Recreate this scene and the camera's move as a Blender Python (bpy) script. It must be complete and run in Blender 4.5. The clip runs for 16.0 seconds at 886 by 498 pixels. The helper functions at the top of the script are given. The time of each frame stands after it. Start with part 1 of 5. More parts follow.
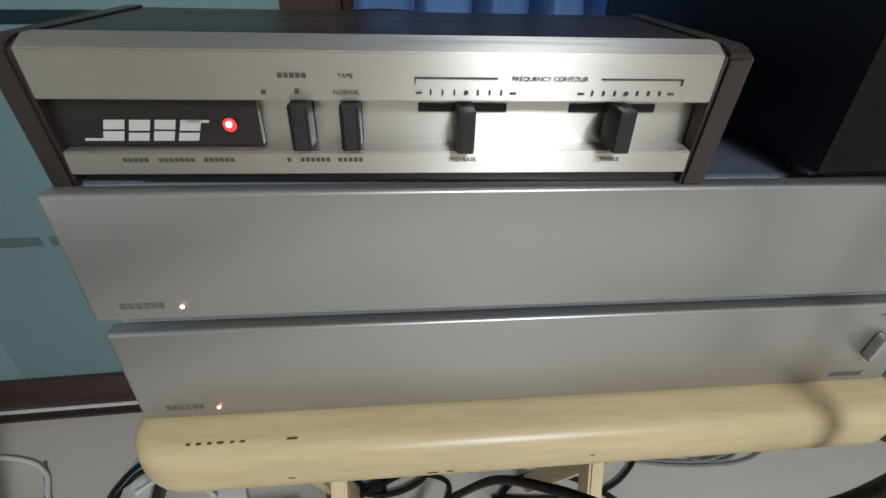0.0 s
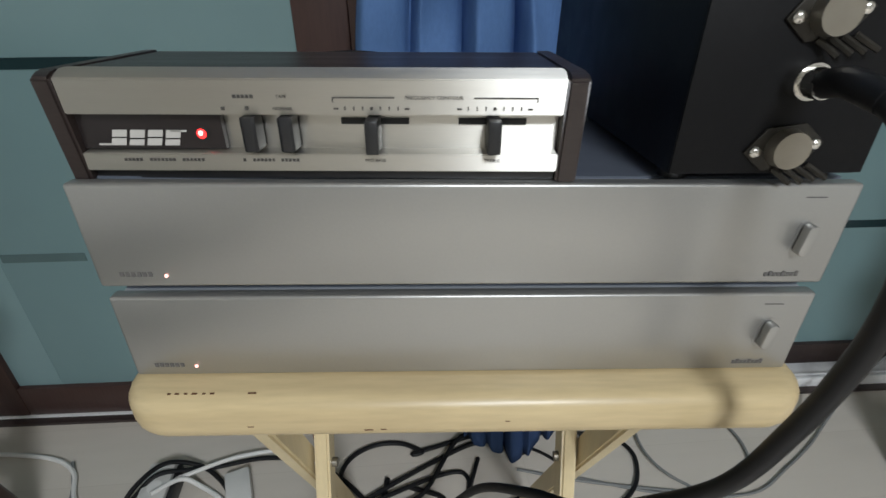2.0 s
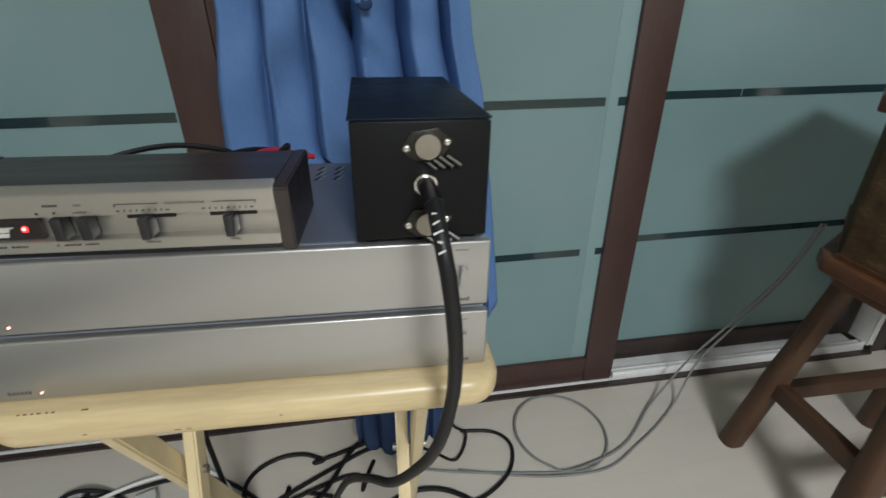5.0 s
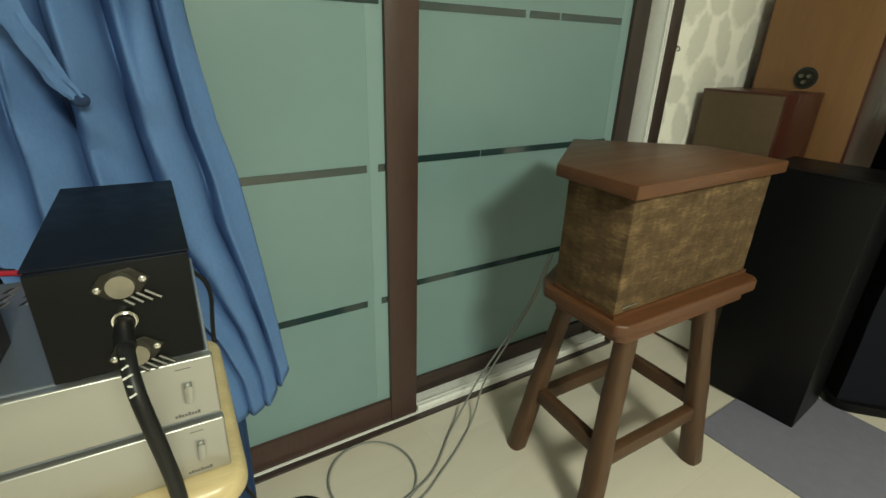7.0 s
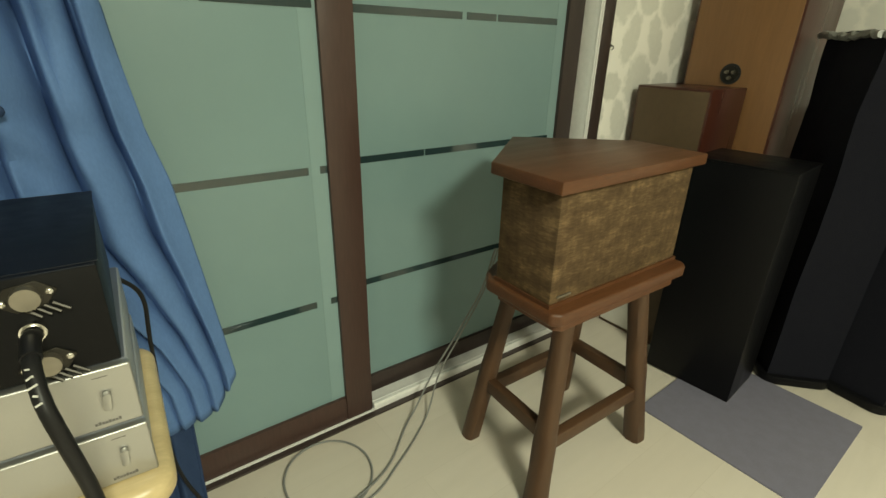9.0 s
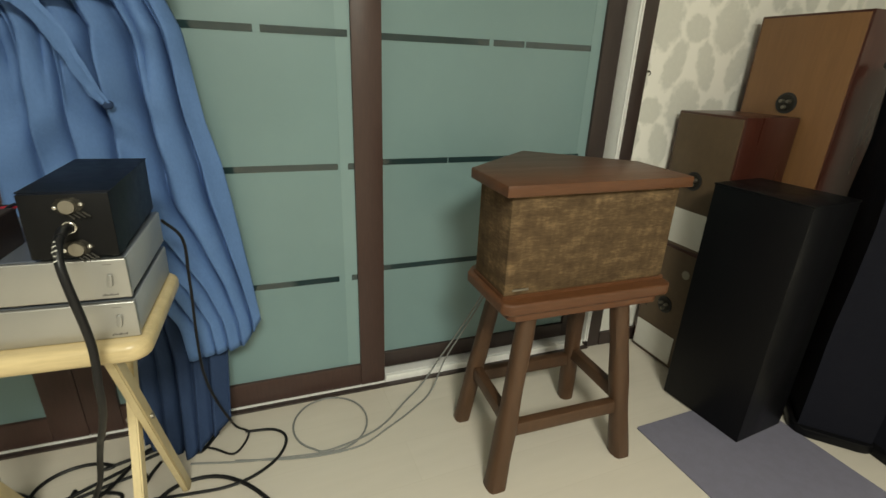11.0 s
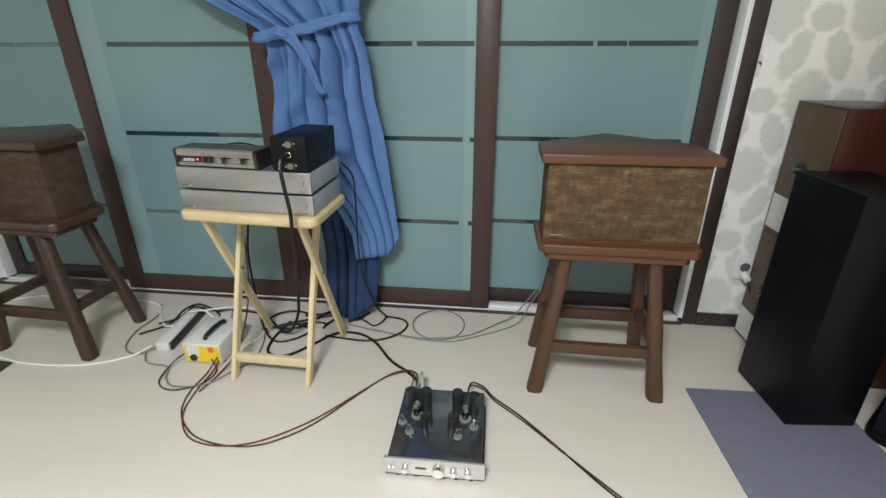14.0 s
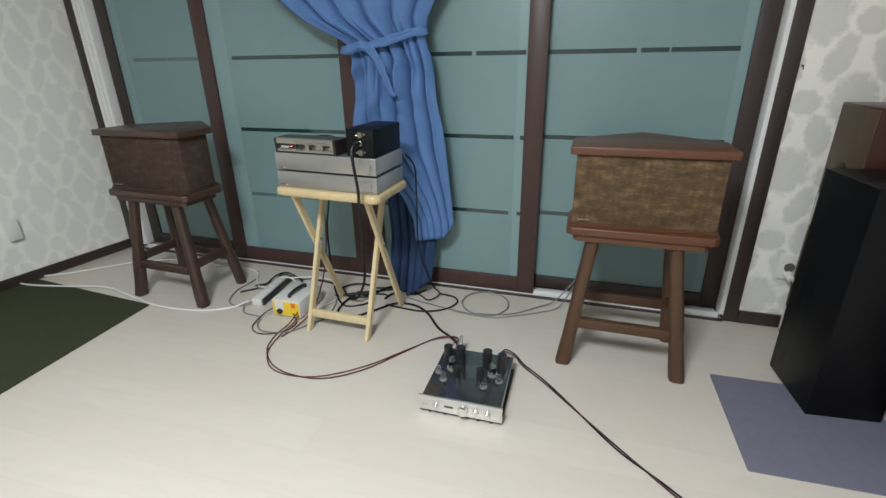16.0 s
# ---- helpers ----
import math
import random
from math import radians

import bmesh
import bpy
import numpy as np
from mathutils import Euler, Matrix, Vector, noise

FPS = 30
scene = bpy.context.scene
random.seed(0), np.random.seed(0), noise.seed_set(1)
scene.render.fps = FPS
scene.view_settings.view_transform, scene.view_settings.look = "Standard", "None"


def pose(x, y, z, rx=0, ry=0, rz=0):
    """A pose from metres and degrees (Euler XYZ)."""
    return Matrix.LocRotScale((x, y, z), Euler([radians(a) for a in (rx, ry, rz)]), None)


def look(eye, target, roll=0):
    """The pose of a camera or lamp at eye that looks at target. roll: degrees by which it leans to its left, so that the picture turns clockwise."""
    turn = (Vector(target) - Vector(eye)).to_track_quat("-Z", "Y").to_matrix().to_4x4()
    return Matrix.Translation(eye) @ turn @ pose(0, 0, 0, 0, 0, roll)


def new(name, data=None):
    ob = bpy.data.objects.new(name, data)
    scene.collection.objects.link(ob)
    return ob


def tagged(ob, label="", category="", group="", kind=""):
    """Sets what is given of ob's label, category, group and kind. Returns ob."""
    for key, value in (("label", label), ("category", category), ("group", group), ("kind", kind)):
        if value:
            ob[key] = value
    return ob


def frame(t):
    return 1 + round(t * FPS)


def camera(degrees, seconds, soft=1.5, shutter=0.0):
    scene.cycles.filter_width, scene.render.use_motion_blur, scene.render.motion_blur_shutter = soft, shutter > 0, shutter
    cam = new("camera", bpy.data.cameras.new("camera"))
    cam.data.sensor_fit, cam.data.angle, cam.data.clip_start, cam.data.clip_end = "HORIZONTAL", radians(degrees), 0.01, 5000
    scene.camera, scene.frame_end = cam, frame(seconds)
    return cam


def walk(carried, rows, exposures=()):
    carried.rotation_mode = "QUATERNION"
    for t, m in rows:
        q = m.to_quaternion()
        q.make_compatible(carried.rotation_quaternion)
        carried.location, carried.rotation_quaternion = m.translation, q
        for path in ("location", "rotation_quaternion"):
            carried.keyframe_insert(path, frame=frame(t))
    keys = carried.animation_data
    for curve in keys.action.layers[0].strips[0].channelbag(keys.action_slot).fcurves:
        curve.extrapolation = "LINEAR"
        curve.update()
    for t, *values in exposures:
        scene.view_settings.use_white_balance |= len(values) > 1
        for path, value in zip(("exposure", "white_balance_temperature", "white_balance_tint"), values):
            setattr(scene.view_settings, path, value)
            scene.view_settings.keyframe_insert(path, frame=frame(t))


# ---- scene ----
cam = camera(86.5, 16.0, soft=1.5, shutter=0.35)
PATH = [
    (0, (-0.8806, -0.7915, 0.9121), (-0.6871, 0.4556, 0.1015), 0.85),
    (0.5, (-0.8720, -0.8140, 0.9095), (-0.7142, 0.4651, 0.1420), 0.82),
    (1, (-0.8592, -0.8418, 0.9104), (-0.7454, 0.4692, 0.1904), 0.60),
    (1.5, (-0.8512, -0.8483, 0.9107), (-0.7530, 0.4699, 0.2017), 0.08),
    (2, (-0.8258, -0.8598, 0.9161), (-0.7281, 0.4564, 0.2033), -0.51),
    (2.5, (-0.8043, -0.8761, 0.9243), (-0.7040, 0.4401, 0.2119), -1.01),
    (3, (-0.7895, -0.8877, 0.9326), (-0.6924, 0.4298, 0.2221), -1.50),
    (3.2, (-0.7829, -0.8952, 0.9374), (-0.6850, 0.4225, 0.2274), -1.62),
    (5.5, (-0.6350, -1.0134, 1.0398), (-0.2563, 0.2862, 0.3935), 0.40),
    (6, (-0.5998, -1.0322, 1.0773), (-0.0475, 0.2252, 0.4741), 1.19),
    (6.5, (-0.5932, -1.0421, 1.0830), (0.0963, 0.1562, 0.5012), 1.74),
    (7, (-0.5864, -1.0548, 1.0917), (0.1735, 0.1005, 0.5104), 1.70),
    (7.5, (-0.5841, -1.0665, 1.0974), (0.2272, 0.0538, 0.5170), 1.57),
    (8, (-0.5768, -1.0789, 1.1042), (0.2706, 0.0152, 0.5256), 1.54),
    (8.5, (-0.5696, -1.0882, 1.1073), (0.2946, -0.0061, 0.5309), 1.28),
    (9, (-0.5528, -1.1086, 1.1069), (0.2892, -0.0158, 0.5180), 1.23),
    (9.2, (-0.5349, -1.1233, 1.1040), (0.2960, -0.0251, 0.5094), 1.56),
    (11.3, (-0.3101, -1.4952, 1.1280), (0.1285, -0.1709, 0.5769), 2.10),
    (11.5, (-0.2834, -1.5314, 1.1494), (0.0875, -0.1899, 0.5902), 1.91),
    (12, (-0.2824, -1.6480, 1.1580), (-0.0196, -0.2804, 0.6009), 1.46),
    (12.5, (-0.2637, -1.7455, 1.1756), (-0.0885, -0.3639, 0.6186), 1.45),
    (13, (-0.1397, -1.8204, 1.1695), (-0.1062, -0.4331, 0.5999), 0.47),
    (13.5, (-0.0343, -1.9127, 1.1657), (-0.1241, -0.5266, 0.5994), -0.13),
    (14, (-0.0259, -2.0134, 1.1755), (-0.1477, -0.6391, 0.5870), -0.06),
    (14.5, (-0.0177, -2.1218, 1.1601), (-0.1399, -0.7428, 0.5826), -0.05),
    (15, (0.0817, -2.1634, 1.1733), (-0.1244, -0.8014, 0.5795), -0.61),
    (15.5, (0.1598, -2.2170, 1.1685), (-0.1604, -0.8718, 0.5873), -1.24),
    (16, (0.1666, -2.2769, 1.1628), (-0.2124, -0.9367, 0.6058), -0.88),
]
EXPOSURES = [(0.0, -0.62, 6350, 11), (1.5, -0.60, 6400, 10), (3.0, -0.50, 6500, 10), (5.5, -0.35, 6750, 8), (6.2, -0.25, 7250, 4), (7.0, -0.22, 8500, -9), (8.0, -0.20, 9300, -10), (9.2, -0.20, 9400, -8), (11.3, -0.25, 8000, 3), (12.2, -0.16, 7250, 8), (14.0, -0.10, 6600, 9), (15.0, -0.12, 6500, 9), (16.0, -0.27, 6500, 9)]
walk(cam, [(t, look(eye, target, roll)) for t, eye, target, roll in PATH], EXPOSURES)

# ---- world and light ----
world = bpy.data.worlds.new("world")
scene.world = world
world.use_nodes = True
world.node_tree.nodes["Background"].inputs[0].default_value = (0.8, 0.9, 1.0, 1)
world.node_tree.nodes["Background"].inputs[1].default_value = 0.01


def area_lamp(name, size, watts, colour, m):
    data = bpy.data.lights.new(name, "AREA")
    data.shape, data.size, data.energy, data.color = "SQUARE", size, watts, colour
    ob = new(name, data)
    ob.matrix_world = m
    return ob


# the room's one ceiling lamp, out of view above and behind
area_lamp("ceiling_lamp_light", 0.58, 118, (0.94, 1.0, 1.06), look((-0.40, -2.70, 2.30), (-0.40, -2.70, 0)))


# ---- materials ----
def material(name, colour, rough=0.5, metal=0.0, grain=0.0, scale=40.0, bump=0.0, stretch=(1, 1, 1), wear=0.0, emit=0.0, coat=0.0, rand=0.0, spec=0.5):
    m = bpy.data.materials.new(name)
    m.use_nodes = True
    nt = m.node_tree
    b = nt.nodes["Principled BSDF"]
    b.inputs["Base Color"].default_value = (*colour, 1)
    b.inputs["Roughness"].default_value = rough
    b.inputs["Metallic"].default_value = metal
    b.inputs["Coat Weight"].default_value = coat
    b.inputs["Specular IOR Level"].default_value = spec
    if emit:
        b.inputs["Emission Color"].default_value = (*colour, 1)
        b.inputs["Emission Strength"].default_value = emit
    if grain or bump or wear:
        tc = nt.nodes.new("ShaderNodeTexCoord")
        mp = nt.nodes.new("ShaderNodeMapping")
        mp.inputs["Scale"].default_value = stretch
        nt.links.new(tc.outputs["Object"], mp.inputs[0])
        fine = nt.nodes.new("ShaderNodeTexNoise")
        fine.inputs["Scale"].default_value = scale
        fine.inputs["Detail"].default_value = 6
        nt.links.new(mp.outputs[0], fine.inputs["Vector"])
        broad = nt.nodes.new("ShaderNodeTexNoise")
        broad.inputs["Scale"].default_value = scale / 9
        broad.inputs["Detail"].default_value = 3
        nt.links.new(mp.outputs[0], broad.inputs["Vector"])
        mix = nt.nodes.new("ShaderNodeMix")
        mix.data_type, mix.blend_type = "RGBA", "MIX"
        dark = [c * (1 - grain) for c in colour]
        light = [min(1, c * (1 + grain)) for c in colour]
        mix.inputs["A"].default_value = (*dark, 1)
        mix.inputs["B"].default_value = (*light, 1)
        nt.links.new(fine.outputs["Fac"], mix.inputs["Factor"])
        last = mix.outputs["Result"]
        if wear:
            mul = nt.nodes.new("ShaderNodeMix")
            mul.data_type, mul.blend_type = "RGBA", "MULTIPLY"
            ramp = nt.nodes.new("ShaderNodeMapRange")
            ramp.inputs["From Min"].default_value, ramp.inputs["From Max"].default_value = 0.35, 0.65
            ramp.inputs["To Min"].default_value, ramp.inputs["To Max"].default_value = 0, wear
            nt.links.new(broad.outputs["Fac"], ramp.inputs["Value"])
            nt.links.new(ramp.outputs[0], mul.inputs["Factor"])
            nt.links.new(last, mul.inputs["A"])
            mul.inputs["B"].default_value = (0.55, 0.5, 0.45, 1)
            last = mul.outputs["Result"]
        nt.links.new(last, b.inputs["Base Color"])
        rr = nt.nodes.new("ShaderNodeMapRange")
        rr.inputs["To Min"].default_value, rr.inputs["To Max"].default_value = max(0.03, rough - 0.1), min(1, rough + 0.1)
        nt.links.new(broad.outputs["Fac"], rr.inputs["Value"])
        nt.links.new(rr.outputs[0], b.inputs["Roughness"])
        if bump:
            bp = nt.nodes.new("ShaderNodeBump")
            bp.inputs["Strength"].default_value = bump
            bp.inputs["Distance"].default_value = 0.003
            nt.links.new(fine.outputs["Fac"], bp.inputs["Height"])
            nt.links.new(bp.outputs[0], b.inputs["Normal"])
    return m


def nodes_of(m):
    return m.node_tree, m.node_tree.nodes["Principled BSDF"]


def calc(nt, op, a, b=None, c=None):
    n = nt.nodes.new("ShaderNodeMath")
    n.operation = op
    for i, v in enumerate((a, b, c)):
        if v is None:
            continue
        if isinstance(v, (int, float)):
            n.inputs[i].default_value = v
        else:
            nt.links.new(v, n.inputs[i])
    return n.outputs[0]


FROST = material("frosted_glass", (0.195, 0.305, 0.315), 0.34, 0, 0.03, 14, 0.0, wear=0.12, spec=0.55)
FROST_EDGE = material("frosted_glass_border", (0.225, 0.34, 0.35), 0.34, 0, 0.03, 14, 0.0, spec=0.55)
CLEAR_STRIP = material("clear_glass_strip", (0.020, 0.042, 0.046), 0.06, 0, 0.3, 6, spec=0.9)
FRAME_WOOD = material("dark_brown_frame", (0.040, 0.027, 0.025), 0.42, 0, 0.35, 30, 0.1, (6, 6, 0.6))
FRAME_RED = material("red_brown_frame", (0.060, 0.031, 0.026), 0.42, 0, 0.3, 30, 0.1, (6, 6, 0.6))
TRACK = material("white_aluminium_track", (0.86, 0.86, 0.85), 0.35, 0.0, 0.08, 60)
FAINT_STRIP = material("hazed_glass_strip", (0.12, 0.18, 0.18), 0.15, 0, 0.3, 6, spec=0.7)
BLACK_GAP = material("black_rubber", (0.015, 0.015, 0.015), 0.7)
CEIL = material("white_ceiling", (0.78, 0.77, 0.74), 0.9, 0, 0.04, 30)
PLAIN_WALL = material("plain_wall", (0.40, 0.38, 0.34), 0.9, 0, 0.06, 20)
PINE = material("pale_lacquered_wood", (0.60, 0.475, 0.27), 0.34, 0, 0.16, 30, 0.05, (1, 8, 8), wear=0.34)
PINE_LEG = material("pale_wood_leg", (0.67, 0.55, 0.33), 0.38, 0, 0.12, 30, 0.05, (8, 8, 1), wear=0.2)
SILVER = material("satin_silver", (0.40, 0.395, 0.38), 0.36, 0.75, 0.03, 500, 0.03)
for node in SILVER.node_tree.nodes:
    if node.type == "MAP_RANGE":
        node.inputs["To Min"].default_value, node.inputs["To Max"].default_value = 0.33, 0.39
SILVER_SIDE = material("grey_painted_steel", (0.36, 0.38, 0.41), 0.45, 0.3, 0.05, 200)
GREY_LID = material("blue_grey_steel_lid", (0.16, 0.18, 0.22), 0.4, 0.4, 0.08, 120)
EQ_WOOD = material("dark_walnut_vinyl", (0.030, 0.021, 0.019), 0.35, 0, 0.3, 60, 0.1, (1, 8, 8))
EQ_BLACK = material("black_panel", (0.018, 0.014, 0.014), 0.3, 0, 0.2, 50)
BLACK_PLASTIC = material("black_plastic", (0.016, 0.016, 0.017), 0.38, 0, 0.2, 80)
PRINT = material("dark_print", (0.06, 0.055, 0.05), 0.6)
GREY_PRINT = material("grey_print", (0.11, 0.105, 0.10), 0.6)
PALE_MARK = material("pale_silver_print", (0.50, 0.485, 0.455), 0.45)
RED_LED = material("red_led", (1.0, 0.03, 0.03), 0.3, emit=3.2)
LED_CORE = material("red_led_core", (1.0, 0.42, 0.36), 0.3, emit=4.5)
NAVY_BOX = material("navy_black_crackle", (0.0055, 0.0075, 0.013), 0.45, 0, 0.3, 420, 0.05, spec=0.17)
CHROME = material("worn_chrome", (0.72, 0.70, 0.66), 0.2, 1.0, 0.15, 60)
FLANGE = material("blackened_metal", (0.030, 0.027, 0.022), 0.35, 0.6, 0.2, 60)
PANEL_BLACK = material("matt_black_panel", (0.0055, 0.0055, 0.006), 0.55, 0, 0.3, 300, 0.04, spec=0.15)
NICKEL = material("dull_nickel", (0.32, 0.295, 0.25), 0.4, 0.9, 0.2, 60)
RUBBER = material("black_cable", (0.008, 0.008, 0.009), 0.45, 0, 0.2, 200, spec=0.3)
GREY_CABLE = material("grey_cable", (0.20, 0.205, 0.20), 0.5)
WHITE_CABLE = material("white_cable", (0.74, 0.73, 0.70), 0.45)
RED_CABLE = material("red_cable", (0.13, 0.025, 0.022), 0.4)
RED_LEAD = material("bright_red_lead", (0.42, 0.022, 0.045), 0.4)
BROWN_CABLE = material("dark_red_black_cable", (0.06, 0.022, 0.02), 0.4)
CURTAIN = material("blue_cotton", (0.100, 0.198, 0.418), 0.75, 0, 0.12, 220, 0.15, (1, 1, 0.5), wear=0.12, spec=0.25)
# darker copy of the curtain cotton, the inner sheet's shade put in its colour
CURTAIN_DARK = material("darkened_blue_cotton", (0.026, 0.050, 0.115), 0.8, 0, 0.12, 220, 0.15, (1, 1, 0.5), wear=0.12, spec=0.2)
OLD_WOOD = material("red_brown_stained_wood", (0.112, 0.042, 0.017), 0.42, 0, 0.35, 26, 0.12, (1, 9, 9), wear=0.35)
STOOL_WOOD = material("dark_rustic_wood", (0.078, 0.037, 0.018), 0.50, 0, 0.3, 14, 0.12, (3, 3, 0.8), wear=0.5)
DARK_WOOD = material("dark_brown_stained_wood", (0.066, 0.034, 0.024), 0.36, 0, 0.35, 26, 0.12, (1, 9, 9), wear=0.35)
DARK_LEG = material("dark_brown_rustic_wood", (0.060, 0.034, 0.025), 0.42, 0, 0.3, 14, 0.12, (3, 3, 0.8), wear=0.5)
PLATE_BACK = material("grey_brown_board", (0.098, 0.062, 0.034), 0.55, 0, 0.2, 40, 0.05, (1, 1, 1), wear=0.25)
TALL_WOOD = material("warm_brown_veneer", (0.21, 0.103, 0.045), 0.42, 0, 0.15, 25, 0.05, (6, 6, 0.5), wear=0.2)
MAHOGANY = material("mahogany_veneer", (0.055, 0.015, 0.010), 0.3, 0, 0.3, 25, 0.05, (6, 6, 0.5))
GLOSS_BLACK = material("black_ash_vinyl", (0.005, 0.005, 0.006), 0.36, 0, 0.3, 40, 0.05, (5, 5, 0.5), spec=0.14)
PLASTIC_FILM = material("grey_plastic_film", (0.20, 0.20, 0.19), 0.35, 0, 0.3, 60, 0.3, spec=0.5)
BLACK_CLOTH = material("black_cloth", (0.0065, 0.007, 0.012), 0.9, 0, 0.4, 300, 0.4, spec=0.15)
LABEL = material("white_paper_label", (0.66, 0.65, 0.61), 0.6, 0, 0.05, 30, wear=0.15)
MAT_VIOLET = material("grey_violet_foam_mat", (0.165, 0.16, 0.215), 0.8, 0, 0.1, 260, 0.2, wear=0.1)
MAT_GREEN = material("dark_green_carpet", (0.050, 0.058, 0.032), 0.95, 0, 0.35, 400, 0.6, wear=0.15, spec=0.1)
WHITE_METAL = material("white_painted_case", (0.68, 0.67, 0.64), 0.4, 0, 0.05, 40, wear=0.15)
YELLOW = material("yellow_sticker", (0.80, 0.55, 0.03), 0.5, 0, 0.08, 30)
ORANGE = material("orange_print", (0.75, 0.16, 0.03), 0.5)
STEEL_PANEL = material("bright_aluminium_panel", (0.74, 0.74, 0.72), 0.3, 0.85, 0.08, 200, 0.05, (0.5, 8, 8))
AMP_TOP = material("black_gloss_chassis", (0.13, 0.132, 0.14), 0.14, 0.8, 0.2, 20, coat=0.4)
TUBE_GLASS = material("tube_glass", (0.9, 0.92, 0.92), 0.05)
nodes_of(TUBE_GLASS)[1].inputs["Transmission Weight"].default_value = 1.0
SOCKET = material("ceramic_socket", (0.20, 0.195, 0.18), 0.4)
OUTLET = material("white_plastic_socket", (0.78, 0.77, 0.74), 0.35)


def grille_cloth(name, low, middle, high):
    """Coarse brown speaker cloth: short slubby threads running across, pale over dark."""
    m = material(name, middle, 0.9, spec=0.1)
    nt, b = nodes_of(m)
    tc = nt.nodes.new("ShaderNodeTexCoord")
    mp = nt.nodes.new("ShaderNodeMapping")
    mp.inputs["Scale"].default_value = (1.3, 1.3, 3.0)
    nt.links.new(tc.outputs["Object"], mp.inputs[0])
    slub = nt.nodes.new("ShaderNodeTexNoise")
    slub.inputs["Scale"].default_value, slub.inputs["Detail"].default_value = 12, 8
    nt.links.new(mp.outputs[0], slub.inputs["Vector"])
    mp2 = nt.nodes.new("ShaderNodeMapping")
    mp2.inputs["Scale"].default_value = (6, 6, 26)
    nt.links.new(tc.outputs["Object"], mp2.inputs[0])
    thread = nt.nodes.new("ShaderNodeTexNoise")
    thread.inputs["Scale"].default_value, thread.inputs["Detail"].default_value = 9, 3
    nt.links.new(mp2.outputs[0], thread.inputs["Vector"])
    ramp = nt.nodes.new("ShaderNodeValToRGB")
    e = ramp.color_ramp.elements
    e[0].position, e[0].color = 0.34, (*low, 1)
    e[1].position, e[1].color = 0.78, (*high, 1)
    mid = e.new(0.56)
    mid.color = (*middle, 1)
    mp3 = nt.nodes.new("ShaderNodeMapping")
    mp3.inputs["Scale"].default_value = (13, 13, 3.5)
    nt.links.new(tc.outputs["Object"], mp3.inputs[0])
    warp = nt.nodes.new("ShaderNodeTexNoise")
    warp.inputs["Scale"].default_value, warp.inputs["Detail"].default_value = 5, 3
    nt.links.new(mp3.outputs[0], warp.inputs["Vector"])
    weave = calc(nt, "MULTIPLY_ADD", warp.outputs["Fac"], 0.24, calc(nt, "MULTIPLY", thread.outputs["Fac"], 0.30))
    both = calc(nt, "MULTIPLY_ADD", slub.outputs["Fac"], 0.54, weave)
    knots = nt.nodes.new("ShaderNodeTexNoise")
    knots.inputs["Scale"].default_value, knots.inputs["Detail"].default_value = 30, 2
    nt.links.new(mp.outputs[0], knots.inputs["Vector"])
    tuft = calc(nt, "MULTIPLY", calc(nt, "MAXIMUM", calc(nt, "SUBTRACT", knots.outputs["Fac"], 0.56), 0.0), 0.40)
    both = calc(nt, "ADD", both, tuft)
    nt.links.new(both, ramp.inputs[0])
    nt.links.new(ramp.outputs[0], b.inputs["Base Color"])
    bp = nt.nodes.new("ShaderNodeBump")
    bp.inputs["Strength"].default_value, bp.inputs["Distance"].default_value = 0.5, 0.004
    nt.links.new(both, bp.inputs["Height"])
    nt.links.new(bp.outputs[0], b.inputs["Normal"])
    return m


